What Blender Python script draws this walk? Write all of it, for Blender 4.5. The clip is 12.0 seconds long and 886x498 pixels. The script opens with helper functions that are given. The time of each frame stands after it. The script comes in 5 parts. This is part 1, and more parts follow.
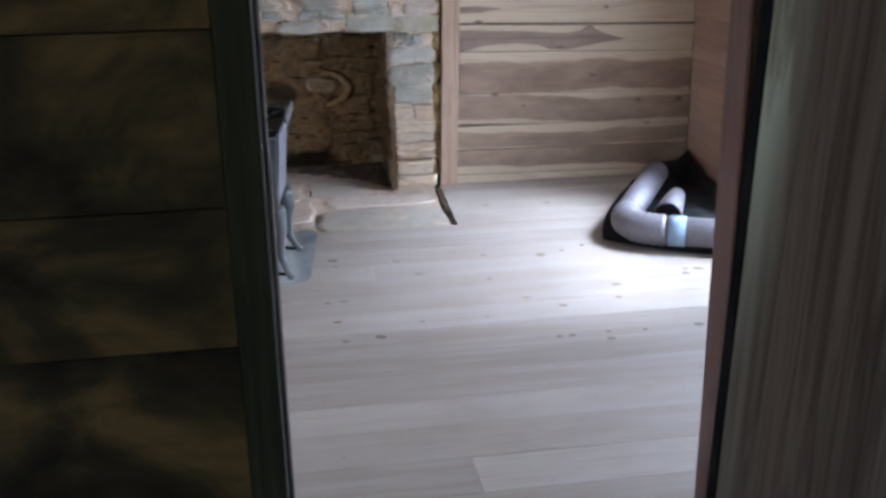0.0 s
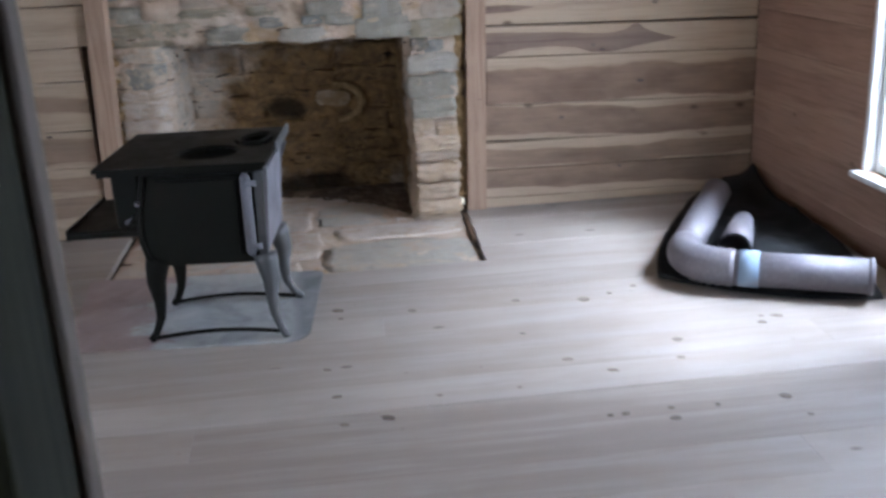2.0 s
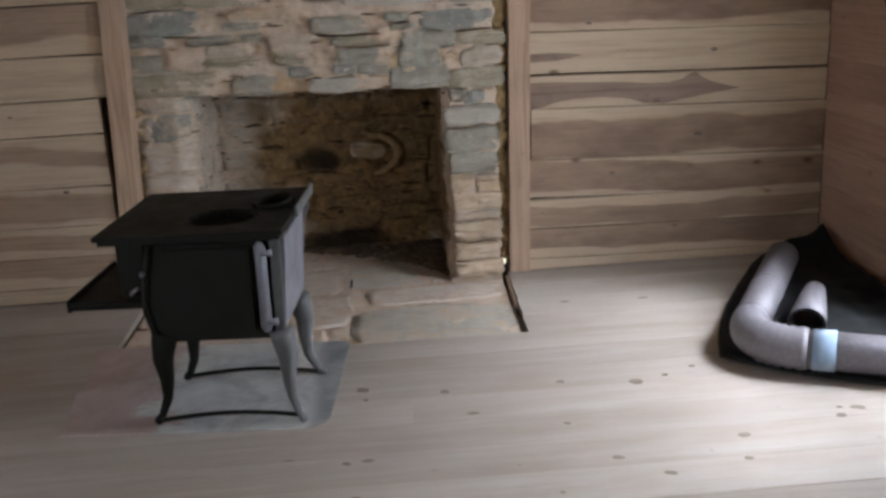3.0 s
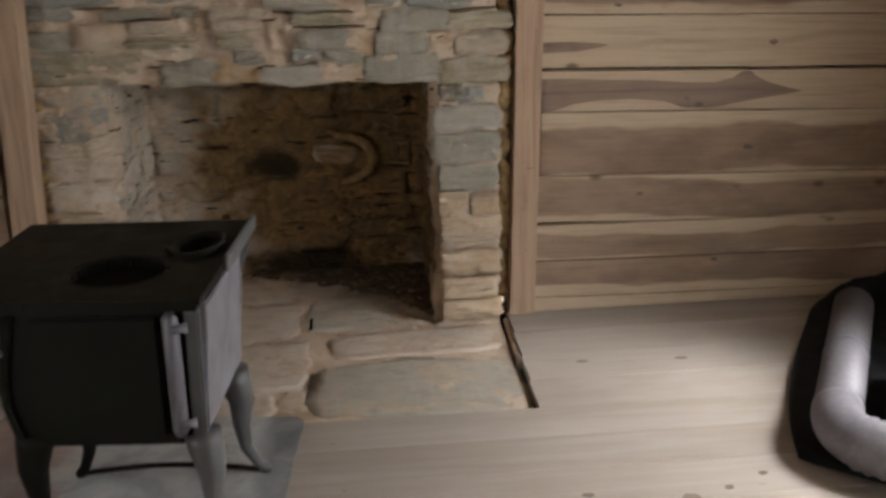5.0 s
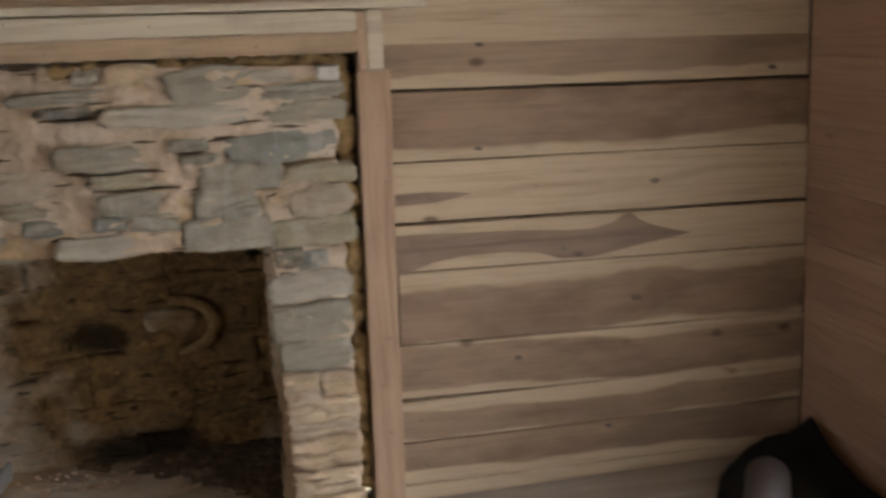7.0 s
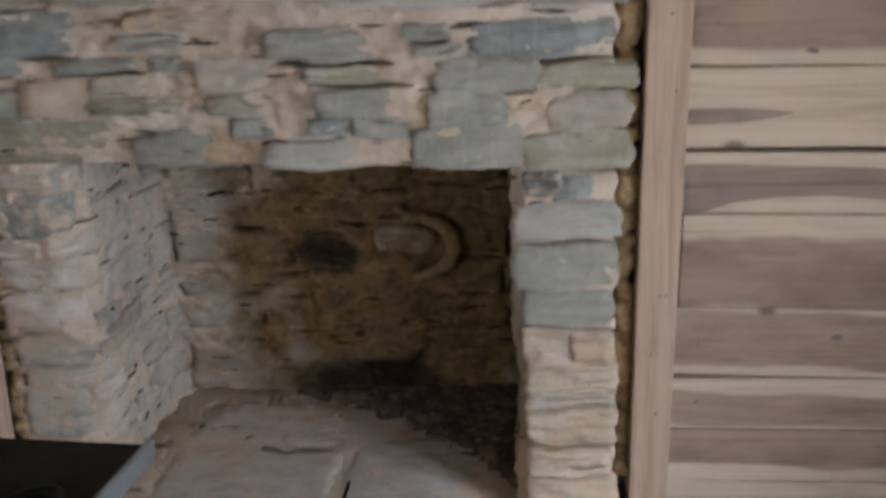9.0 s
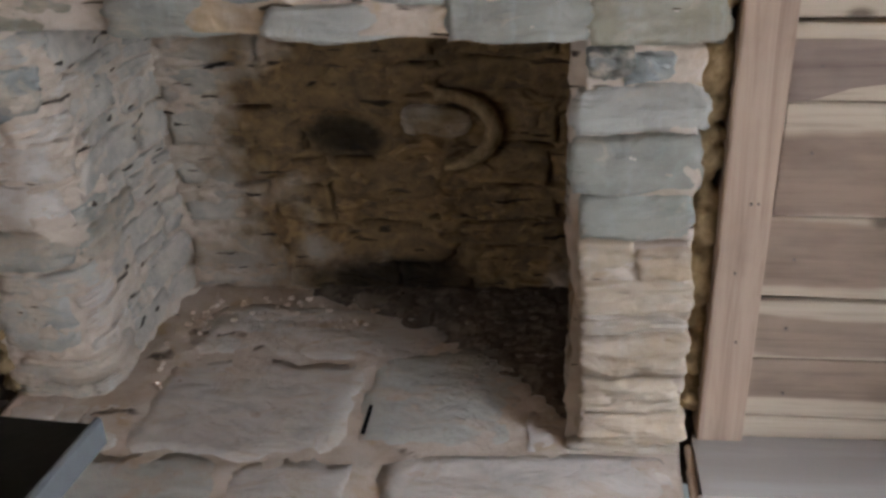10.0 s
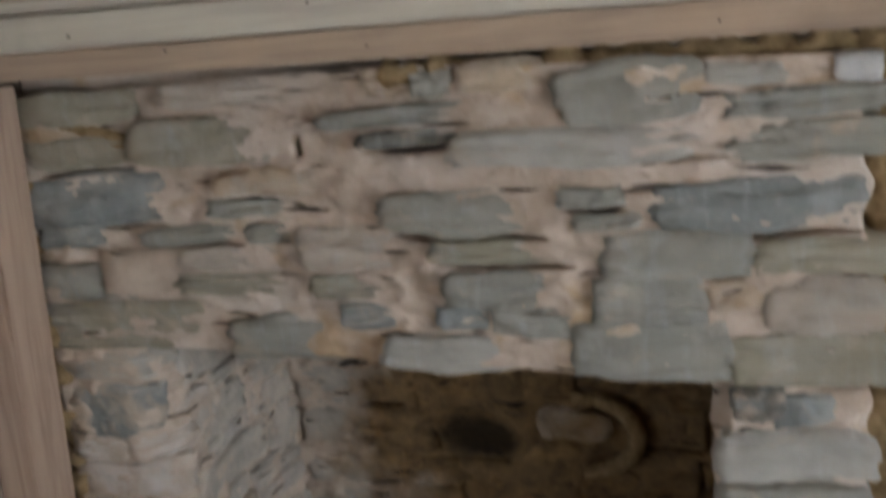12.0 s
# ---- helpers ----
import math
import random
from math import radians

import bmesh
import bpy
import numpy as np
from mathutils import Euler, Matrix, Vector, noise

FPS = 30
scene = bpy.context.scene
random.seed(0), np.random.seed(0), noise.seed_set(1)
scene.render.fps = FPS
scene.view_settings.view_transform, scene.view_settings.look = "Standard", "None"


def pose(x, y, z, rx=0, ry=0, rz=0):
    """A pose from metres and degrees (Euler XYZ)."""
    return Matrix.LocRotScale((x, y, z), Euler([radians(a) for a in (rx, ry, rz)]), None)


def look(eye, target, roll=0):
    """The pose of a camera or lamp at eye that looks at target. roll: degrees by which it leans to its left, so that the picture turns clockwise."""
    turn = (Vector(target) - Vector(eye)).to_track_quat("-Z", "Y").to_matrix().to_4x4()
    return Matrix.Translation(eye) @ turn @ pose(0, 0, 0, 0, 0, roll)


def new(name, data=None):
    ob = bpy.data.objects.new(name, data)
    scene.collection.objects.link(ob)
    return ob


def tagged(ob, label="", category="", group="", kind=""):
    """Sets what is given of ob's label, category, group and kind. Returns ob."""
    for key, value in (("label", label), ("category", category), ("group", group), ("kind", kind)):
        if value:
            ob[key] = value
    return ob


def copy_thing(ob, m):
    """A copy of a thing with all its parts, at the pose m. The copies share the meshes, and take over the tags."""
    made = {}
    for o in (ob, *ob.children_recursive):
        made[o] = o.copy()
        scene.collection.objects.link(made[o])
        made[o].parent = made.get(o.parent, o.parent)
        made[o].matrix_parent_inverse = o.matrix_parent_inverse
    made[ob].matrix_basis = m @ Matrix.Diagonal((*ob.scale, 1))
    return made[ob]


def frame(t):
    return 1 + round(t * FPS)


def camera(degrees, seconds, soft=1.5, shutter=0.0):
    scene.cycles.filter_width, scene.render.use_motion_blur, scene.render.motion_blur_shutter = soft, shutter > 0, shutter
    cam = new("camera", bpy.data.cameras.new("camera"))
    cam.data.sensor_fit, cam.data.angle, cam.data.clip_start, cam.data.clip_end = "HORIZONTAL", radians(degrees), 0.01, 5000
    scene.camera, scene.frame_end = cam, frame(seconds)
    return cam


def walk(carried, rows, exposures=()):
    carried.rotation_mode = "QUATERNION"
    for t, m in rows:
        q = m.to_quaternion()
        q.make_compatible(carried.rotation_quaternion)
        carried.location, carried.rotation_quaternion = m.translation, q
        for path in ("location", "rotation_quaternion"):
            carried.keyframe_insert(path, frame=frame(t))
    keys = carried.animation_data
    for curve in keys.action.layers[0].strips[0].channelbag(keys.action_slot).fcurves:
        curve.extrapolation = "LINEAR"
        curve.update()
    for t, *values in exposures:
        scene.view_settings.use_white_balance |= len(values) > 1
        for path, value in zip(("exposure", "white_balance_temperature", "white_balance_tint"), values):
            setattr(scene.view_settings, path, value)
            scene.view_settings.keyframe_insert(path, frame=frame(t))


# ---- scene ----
cam = camera(48.4, 12.0, 3.0, 0.5)

PATH = [
    (0, (-0.874, -5.864, 1.547), (-0.587, -3.988, 0.917), -1.0),
    (0.5, (-0.775, -5.787, 1.551), (-0.523, -3.91, 0.909), -2.7),
    (1, (-0.79, -5.52, 1.526), (-0.49, -3.646, 0.893), -3.0),
    (1.5, (-0.786, -5.324, 1.516), (-0.46, -3.462, 0.862), -2.2),
    (2, (-0.682, -5.113, 1.494), (-0.479, -3.226, 0.863), -2.8),
    (2.5, (-0.586, -4.929, 1.531), (-0.478, -3.019, 0.946), -3.2),
    (2.7, (-0.594, -4.853, 1.525), (-0.484, -2.934, 0.971), -3.2),
    (4.3, (-0.566, -4.059, 1.411), (-0.43, -2.151, 0.828), -0.9),
    (4.5, (-0.529, -3.972, 1.425), (-0.389, -2.066, 0.835), -0.6),
    (5, (-0.576, -3.696, 1.451), (-0.407, -1.796, 0.85), -1.4),
    (5.5, (-0.587, -3.505, 1.484), (-0.173, -1.641, 0.889), -2.3),
    (6, (-0.471, -3.41, 1.521), (0.087, -1.56, 1.004), -4.1),
    (6.5, (-0.287, -3.306, 1.567), (0.245, -1.431, 1.116), -3.9),
    (7, (-0.296, -3.12, 1.581), (0.068, -1.202, 1.148), -3.1),
    (7.5, (-0.436, -2.866, 1.608), (-0.184, -0.928, 1.182), -0.4),
    (7.7, (-0.463, -2.807, 1.62), (-0.258, -0.862, 1.201), -0.1),
    (9.3, (-0.198, -2.246, 1.454), (-0.432, -0.392, 0.741), -3.5),
    (9.5, (-0.234, -2.124, 1.431), (-0.477, -0.302, 0.643), -3.7),
    (10, (-0.29, -1.948, 1.427), (-0.539, -0.164, 0.558), -3.1),
    (10.5, (-0.249, -1.833, 1.418), (-0.528, -0.066, 0.522), -3.8),
    (11, (-0.15, -1.721, 1.456), (-0.522, 0.032, 0.569), -5.5),
    (11.5, (-0.19, -1.699, 1.531), (-0.704, 0.103, 0.83), -7.3),
    (12, (-0.238, -1.73, 1.583), (-0.805, 0.14, 1.158), -5.5),
]
EXPOSURES = [
    (0.0, 1.85, 5550, 12), (1.5, 1.72, 5500, 12), (2.5, 1.48, 6050, 12), (4.5, 1.14, 7250, 13), (5.5, 0.98, 7800, 14), (6.2, 0.55, 8450, 17), (6.6, 0.56, 8500, 17), (7.0, 1.24, 7500, 13), (7.5, 1.22, 6650, 11), (7.7, 1.33, 6450, 10),
    (9.5, 1.62, 6000, 11), (12.0, 1.40, 6200, 10),
]
walk(cam, [(t, look(eye, target, roll)) for t, eye, target, roll in PATH], EXPOSURES)

# ---- world and large lights ----
world = bpy.data.worlds.new("sky")
scene.world = world
world.use_nodes = True
wn = world.node_tree.nodes
sky = wn.new("ShaderNodeTexSky")
sky.sky_type, sky.sun_disc = "NISHITA", False
sky.sun_elevation, sky.sun_rotation = radians(54), radians(340)
wn["Background"].inputs[1].default_value = 0.15
world.node_tree.links.new(sky.outputs[0], wn["Background"].inputs[0])

sun = new("sun", bpy.data.lights.new("sun", "SUN"))
sun.data.energy, sun.data.angle, sun.data.color = 5.0, radians(0.5), (1, 0.95, 0.88)
# from behind the chimney side, so that no beam falls through the window on the east side
sun.matrix_world = look((-3, 9, 13), (0, 0, 0))


def sky_lamp(name, at_, toward, sx, sy, watts, colour):
    lamp = new(name, bpy.data.lights.new(name, "AREA"))
    lamp.data.shape, lamp.data.size, lamp.data.size_y = "RECTANGLE", sx, sy
    lamp.data.energy, lamp.data.color = watts, colour
    lamp.matrix_world = look(at_, toward)
    return lamp


# the bright upper sky outside the window, and the low sky in its opening
sky_lamp("high_skylight", (2.75, -1.98, 2.68), (0.72, -1.62, 0.0), 0.6, 0.6, 140, (0.78, 0.87, 1.0))
sky_lamp("window_skylight", (1.90, -1.67, 1.15), (-1.6, -1.25, 0.70), 0.95, 1.30, 23, (0.80, 0.88, 1.0))
# fill lamps at two unseen windows, added to even out the room's light
sky_lamp("window_skylight", (1.90, -3.40, 1.15), (-1.7, -1.2, 0.4), 0.95, 1.30, 10, (0.80, 0.88, 1.0))
sky_lamp("window_skylight", (-3.69, -3.40, 1.15), (-1.3, -1.3, 0.0), 0.95, 1.30, 14, (0.80, 0.88, 1.0))
# fill lamp out of view, added to light the partition from behind
sky_lamp("entry_skylight", (-1.55, -7.42, 1.0), (-1.2, -4.5, 0.5), 0.8, 1.5, 5.0, (1.0, 0.98, 0.85))


# ---- material helpers ----
def material(name):
    m = bpy.data.materials.new(name)
    m.use_nodes = True
    return m, m.node_tree.nodes, m.node_tree.links, m.node_tree.nodes["Principled BSDF"]


class Net:
    """Short ways to add nodes to one material."""

    def __init__(self, name):
        self.m, self.n, self.l, self.b = material(name)
        self.tc = self.n.new("ShaderNodeTexCoord")
        self.info = self.n.new("ShaderNodeObjectInfo")

    def link(self, a, b):
        self.l.new(a, b)

    def put(self, socket, v):
        if isinstance(v, bpy.types.NodeSocket):
            self.l.new(v, socket)
        else:
            socket.default_value = v

    def math(self, op, a, b=0.0, clamp=False):
        q = self.n.new("ShaderNodeMath")
        q.operation, q.use_clamp = op, clamp
        self.put(q.inputs[0], a)
        self.put(q.inputs[1], b)
        return q.outputs[0]

    def coords(self, scale=(1, 1, 1), shift=True, space="Object"):
        mp = self.n.new("ShaderNodeMapping")
        mp.inputs["Scale"].default_value = scale
        self.l.new(self.tc.outputs[space], mp.inputs[0])
        if shift:
            cx = self.n.new("ShaderNodeCombineXYZ")
            for k, f in enumerate((37.0, 91.0, 53.0)):
                self.l.new(self.math("MULTIPLY", self.info.outputs["Random"], f), cx.inputs[k])
            self.l.new(cx.outputs[0], mp.inputs["Location"])
        return mp.outputs[0]

    def noise(self, vec, scale, detail=4.0, rough=0.55, distort=0.0):
        q = self.n.new("ShaderNodeTexNoise")
        self.l.new(vec, q.inputs["Vector"])
        for k, v in (("Scale", scale), ("Detail", detail), ("Roughness", rough), ("Distortion", distort)):
            q.inputs[k].default_value = v
        return q.outputs["Fac"]

    def voronoi(self, vec, scale, feature="F1", random_=1.0):
        q = self.n.new("ShaderNodeTexVoronoi")
        q.feature = feature
        self.l.new(vec, q.inputs["Vector"])
        q.inputs["Scale"].default_value = scale
        q.inputs["Randomness"].default_value = random_
        return q.outputs["Distance"]

    def ramp(self, fac, *stops):
        q = self.n.new("ShaderNodeValToRGB")
        e = q.color_ramp.elements
        while len(e) < len(stops):
            e.new(0.5)
        for k, (p, c) in enumerate(stops):
            e[k].position = p
            e[k].color = (*c, 1) if not isinstance(c, (int, float)) else (c, c, c, 1)
        self.put(q.inputs[0], fac)
        return q.outputs[0]

    def step(self, v, lo, hi):
        q = self.n.new("ShaderNodeMapRange")
        q.interpolation_type = "SMOOTHSTEP"
        self.put(q.inputs[0], v)
        self.put(q.inputs[1], lo)
        self.put(q.inputs[2], hi)
        return q.outputs[0]

    def mix(self, fac, a, b, blend="MIX"):
        q = self.n.new("ShaderNodeMix")
        q.data_type, q.blend_type = "RGBA", blend
        self.put(q.inputs[0], fac)
        for s, v in ((q.inputs[6], a), (q.inputs[7], b)):
            self.put(s, v if isinstance(v, bpy.types.NodeSocket) else (*v, 1))
        return q.outputs[2]

    def bump(self, height, strength, distance=0.01):
        q = self.n.new("ShaderNodeBump")
        q.inputs["Strength"].default_value, q.inputs["Distance"].default_value = strength, distance
        self.l.new(height, q.inputs["Height"])
        self.l.new(q.outputs[0], self.b.inputs["Normal"])

    def done(self, colour, rough=0.7, metal=0.0, spec=0.5):
        self.put(self.b.inputs["Base Color"], colour if isinstance(colour, bpy.types.NodeSocket) else (*colour, 1))
        self.put(self.b.inputs["Roughness"], rough)
        self.put(self.b.inputs["Metallic"], metal)
        self.b.inputs["Specular IOR Level"].default_value = spec
        return self.m


# ---- materials ----
def wall_plank_material(name, pale, heart, deep, spec=0.25):
    """Sawn board with pale sapwood edges; the object's colour gives the heartwood's lower and upper limit and its darkness."""
    k = Net(name)
    sep = k.n.new("ShaderNodeSeparateXYZ")
    k.link(k.tc.outputs["Generated"], sep.inputs[0])
    col = k.n.new("ShaderNodeSeparateColor")
    k.link(k.info.outputs["Color"], col.inputs[0])
    wav = k.noise(k.coords((1.0, 0.2, 0.6)), 1.6, 3.0, 0.5)
    v = k.math("ADD", sep.outputs[2], k.math("MULTIPLY", k.math("SUBTRACT", wav, 0.5), 0.75))
    lo, hi = col.outputs[0], col.outputs[1]
    a = k.step(v, k.math("SUBTRACT", lo, 0.05), k.math("ADD", lo, 0.05))
    c = k.math("SUBTRACT", 1.0, k.step(v, k.math("SUBTRACT", hi, 0.05), k.math("ADD", hi, 0.05)))
    band = k.math("MULTIPLY", a, c)
    blotch = k.noise(k.coords((1.0, 1.0, 3.0)), 2.6, 5.0, 0.6)
    grain = k.noise(k.coords((2.0, 8.0, 60.0)), 1.5, 6.0, 0.6, 0.6)
    dark = k.mix(k.step(blotch, 0.35, 0.68), heart, deep)
    base = k.mix(k.math("MULTIPLY", band, col.outputs[2]), pale, dark)
    knots = k.step(k.voronoi(k.coords((1.0, 1.0, 1.7)), 2.6), 0.10, 0.03)
    base = k.mix(k.math("MULTIPLY", knots, 0.75), base, (0.06, 0.035, 0.02))
    base = k.mix(k.math("MULTIPLY", k.step(grain, 0.45, 0.75), 0.35), base, (0.10, 0.065, 0.04))
    k.bump(grain, 0.35, 0.004)
    return k.done(base, k.ramp(grain, (0.2, 0.62), (0.8, 0.85)), 0.0, spec)


PLANK = wall_plank_material("sawn_plank", (0.42, 0.32, 0.222), (0.25, 0.166, 0.112), (0.155, 0.098, 0.065))
PLANK_RED = wall_plank_material("warm_plank", (0.35, 0.225, 0.155), (0.32, 0.195, 0.135), (0.24, 0.142, 0.098))


def floor_material():
    k = Net("worn_floorboard")
    grain = k.noise(k.coords((1.3, 26.0, 4.0)), 2.2, 6.0, 0.6, 0.5)
    blotch = k.noise(k.coords((0.9, 2.0, 1.0)), 1.7, 4.0, 0.6)
    tone = k.ramp(k.info.outputs["Random"], (0.0, (0.205, 0.168, 0.138)), (0.5, (0.275, 0.232, 0.195)), (1.0, (0.335, 0.288, 0.245)))
    streak = k.noise(k.coords((0.55, 7.0, 1.0)), 2.0, 5.0, 0.62, 0.6)
    tone = k.mix(k.math("MULTIPLY", k.step(streak, 0.36, 0.74), 0.45), tone, (0.38, 0.335, 0.295))
    base = k.mix(k.math("MULTIPLY", k.step(blotch, 0.42, 0.70), 0.45), tone, (0.22, 0.175, 0.14))
    base = k.mix(k.math("MULTIPLY", k.step(grain, 0.5, 0.78), 0.40), base, (0.22, 0.165, 0.125))
    wob = k.coords((1.0, 1.9, 1.0))
    knots = k.step(k.voronoi(wob, 2.3), 0.075, 0.03)
    base = k.mix(k.math("MULTIPLY", knots, 0.8), base, (0.085, 0.06, 0.045))
    small = k.step(k.voronoi(k.coords((1.0, 1.5, 1.0)), 5.5), 0.05, 0.02)
    base = k.mix(k.math("MULTIPLY", small, 0.6), base, (0.11, 0.08, 0.06))
    k.bump(grain, 0.3, 0.003)
    return k.done(base, k.ramp(blotch, (0.3, 0.50), (0.75, 0.68)), 0.0, 0.35)


FLOOR = floor_material()


def plain_wood(name, light, dark, rough=0.7, long_axis="x", spots=0.0):
    k = Net(name)
    s = {"x": (1.2, 22.0, 22.0), "z": (22.0, 22.0, 1.2)}[long_axis]
    grain = k.noise(k.coords(s), 1.8, 6.0, 0.6, 0.7)
    blotch = k.noise(k.coords((1, 1, 1)), 3.0, 5.0, 0.6)
    base = k.mix(k.step(grain, 0.35, 0.75), light, dark)
    base = k.mix(k.math("MULTIPLY", k.step(blotch, 0.5, 0.75), 0.5), base, tuple(0.55 * c for c in dark))
    if spots:
        nail = k.step(k.voronoi(k.coords((1, 1, 0.6)), 5.0), 0.07, 0.03)
        base = k.mix(k.math("MULTIPLY", nail, spots), base, (0.05, 0.03, 0.02))
    k.bump(grain, 0.35, 0.004)
    return k.done(base, rough, 0.0, 0.25)


POST = plain_wood("fresh_post_wood", (0.38, 0.262, 0.178), (0.26, 0.168, 0.112), 0.7, "z", 0.6)
HEADER = plain_wood("pale_header_wood", (0.50, 0.44, 0.33), (0.40, 0.325, 0.25), 0.7, "x", 0.6)
HEADER_PINK = plain_wood("pinkish_header_wood", (0.41, 0.29, 0.185), (0.27, 0.19, 0.13), 0.7, "x", 0.5)
OLD_JAMB = plain_wood("weathered_jamb_wood", (0.13, 0.105, 0.085), (0.062, 0.048, 0.038), 0.75, "z", 0.5)
JAMB = plain_wood("reddish_jamb_wood", (0.115, 0.062, 0.046), (0.075, 0.040, 0.030), 0.6, "z", 0.5)


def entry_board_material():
    k = Net("near_black_brown_boards")
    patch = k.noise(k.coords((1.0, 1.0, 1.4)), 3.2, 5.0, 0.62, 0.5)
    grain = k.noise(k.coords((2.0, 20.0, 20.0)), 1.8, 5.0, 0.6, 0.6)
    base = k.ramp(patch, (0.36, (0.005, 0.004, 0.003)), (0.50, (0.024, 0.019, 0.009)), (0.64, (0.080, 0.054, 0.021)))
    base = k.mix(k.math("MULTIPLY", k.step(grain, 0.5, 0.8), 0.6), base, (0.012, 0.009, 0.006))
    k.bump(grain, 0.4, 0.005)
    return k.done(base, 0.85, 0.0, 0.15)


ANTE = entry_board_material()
ANTE_TRIM = plain_wood("dark_greenish_casing", (0.024, 0.025, 0.014), (0.010, 0.010, 0.006), 0.95, "z", 0.6)
DARKWOOD = plain_wood("dark_rough_timber", (0.10, 0.07, 0.045), (0.05, 0.034, 0.022), 0.85, "x")


def weathered_board_material():
    """Dark upright board with a flaking remnant of pale green wash along its door edge."""
    k = Net("weathered_green_board")
    sep = k.n.new("ShaderNodeSeparateXYZ")
    k.link(k.tc.outputs["Object"], sep.inputs[0])
    grain = k.noise(k.coords((30, 30, 0.9)), 1.6, 6.0, 0.62, 0.8)
    patch = k.noise(k.coords((7.0, 7.0, 1.0)), 1.4, 6.0, 0.65)
    base = k.mix(k.step(grain, 0.35, 0.72), (0.185, 0.14, 0.115), (0.075, 0.054, 0.043))
    edge = k.step(k.math("ADD", sep.outputs[0], k.math("MULTIPLY", patch, 0.10)), -0.01, -0.085)
    high = k.step(k.math("ADD", sep.outputs[2], k.math("MULTIPLY", patch, 0.6)), 1.15, 1.75)
    wash = k.math("MULTIPLY", edge, k.math("ADD", k.math("MULTIPLY", high, 0.90), 0.10))
    flake = k.step(k.math("ADD", patch, k.math("MULTIPLY", grain, 0.45)), 0.60, 0.78)
    base = k.mix(k.math("MULTIPLY", wash, k.math("ADD", k.math("MULTIPLY", flake, 0.8), 0.25)), base, (0.58, 0.61, 0.52))
    k.bump(grain, 0.5, 0.004)
    return k.done(base, 0.7, 0.0, 0.3)


WEATHERED = weathered_board_material()


def stone_material(name="field_stone", clay=0.58, bedding=0.7):
    """Bedded field stone; the object's colour is its own tone, with clay smeared over it in places."""
    k = Net(name)
    tone = k.info.outputs["Color"]
    grain = k.noise(k.coords((5.0, 5.0, 9.0)), 2.0, 8.0, 0.65, 0.4)
    smear = k.noise(k.coords((1.0, 1.0, 1.6)), 7.0, 7.0, 0.68, 0.9)
    lichen = k.noise(k.coords((1, 1, 1)), 15.0, 5.0, 0.7, 0.3)
    ledge = k.noise(k.coords((2.0, 2.0, 19.0)), 1.7, 3.0, 0.5, 0.6)
    cloud = k.noise(k.coords((1, 1, 1.4)), 9.0, 4.0, 0.6, 0.5)
    streak = k.noise(k.coords((30.0, 30.0, 4.0)), 1.0, 3.0, 0.55, 0.6)
    base = k.mix(k.math("MULTIPLY", k.step(cloud, 0.40, 0.66), 0.55), tone, k.mix(0.5, tone, (0.46, 0.40, 0.33)))
    base = k.mix(k.math("MULTIPLY", k.step(grain, 0.45, 0.78), 0.40), base, (0.17, 0.165, 0.15))
    base = k.mix(k.math("MULTIPLY", k.step(streak, 0.50, 0.75), 0.16), base, (0.50, 0.49, 0.47))
    base = k.mix(k.math("MULTIPLY", k.step(lichen, 0.54, 0.75), 0.25), base, (0.36, 0.38, 0.31))
    base = k.mix(k.math("MULTIPLY", k.step(smear, clay - 0.04, clay + 0.16), 0.80), base, k.ramp(lichen, (0.3, (0.39, 0.285, 0.195)), (0.7, (0.50, 0.39, 0.285))))
    crack = k.step(ledge, 0.27, 0.225)
    base = k.mix(k.math("MULTIPLY", crack, min(0.75, bedding)), base, (0.06, 0.05, 0.04))
    h = k.math("ADD", k.math("MULTIPLY", grain, 0.7), k.math("ADD", k.math("MULTIPLY", smear, 0.9), k.math("MULTIPLY", ledge, bedding)))
    k.bump(h, 1.0, 0.024)
    return k.done(base, 0.9, 0.0, 0.15)


def mortar_material():
    k = Net("clay_mortar")
    big = k.noise(k.coords((1, 1, 1), False), 4.5, 6.0, 0.62, 0.4)
    fine = k.noise(k.coords((1, 1, 1), False), 42.0, 5.0, 0.7)
    base = k.ramp(big, (0.28, (0.34, 0.25, 0.175)), (0.5, (0.47, 0.365, 0.275)), (0.72, (0.50, 0.42, 0.345)))
    base = k.mix(k.math("MULTIPLY", k.step(fine, 0.52, 0.75), 0.4), base, (0.27, 0.19, 0.125))
    stain = k.noise(k.coords((1, 1, 1.3), False), 3.1, 5.0, 0.6, 0.8)
    base = k.mix(k.math("MULTIPLY", k.step(stain, 0.56, 0.68), 0.55), base, (0.36, 0.225, 0.085))
    crack = k.step(k.noise(k.coords((3.0, 3.0, 26.0), False), 2.3, 2.0, 0.4, 0.3), 0.335, 0.275)
    base = k.mix(k.math("MULTIPLY", crack, 0.85), base, (0.05, 0.035, 0.025))
    h = k.math("SUBTRACT", k.math("ADD", k.math("MULTIPLY", big, 1.4), k.math("MULTIPLY", fine, 0.35)), k.math("MULTIPLY", crack, 0.8))
    k.bump(h, 0.9, 0.018)
    return k.done(base, 0.95, 0.0, 0.1)


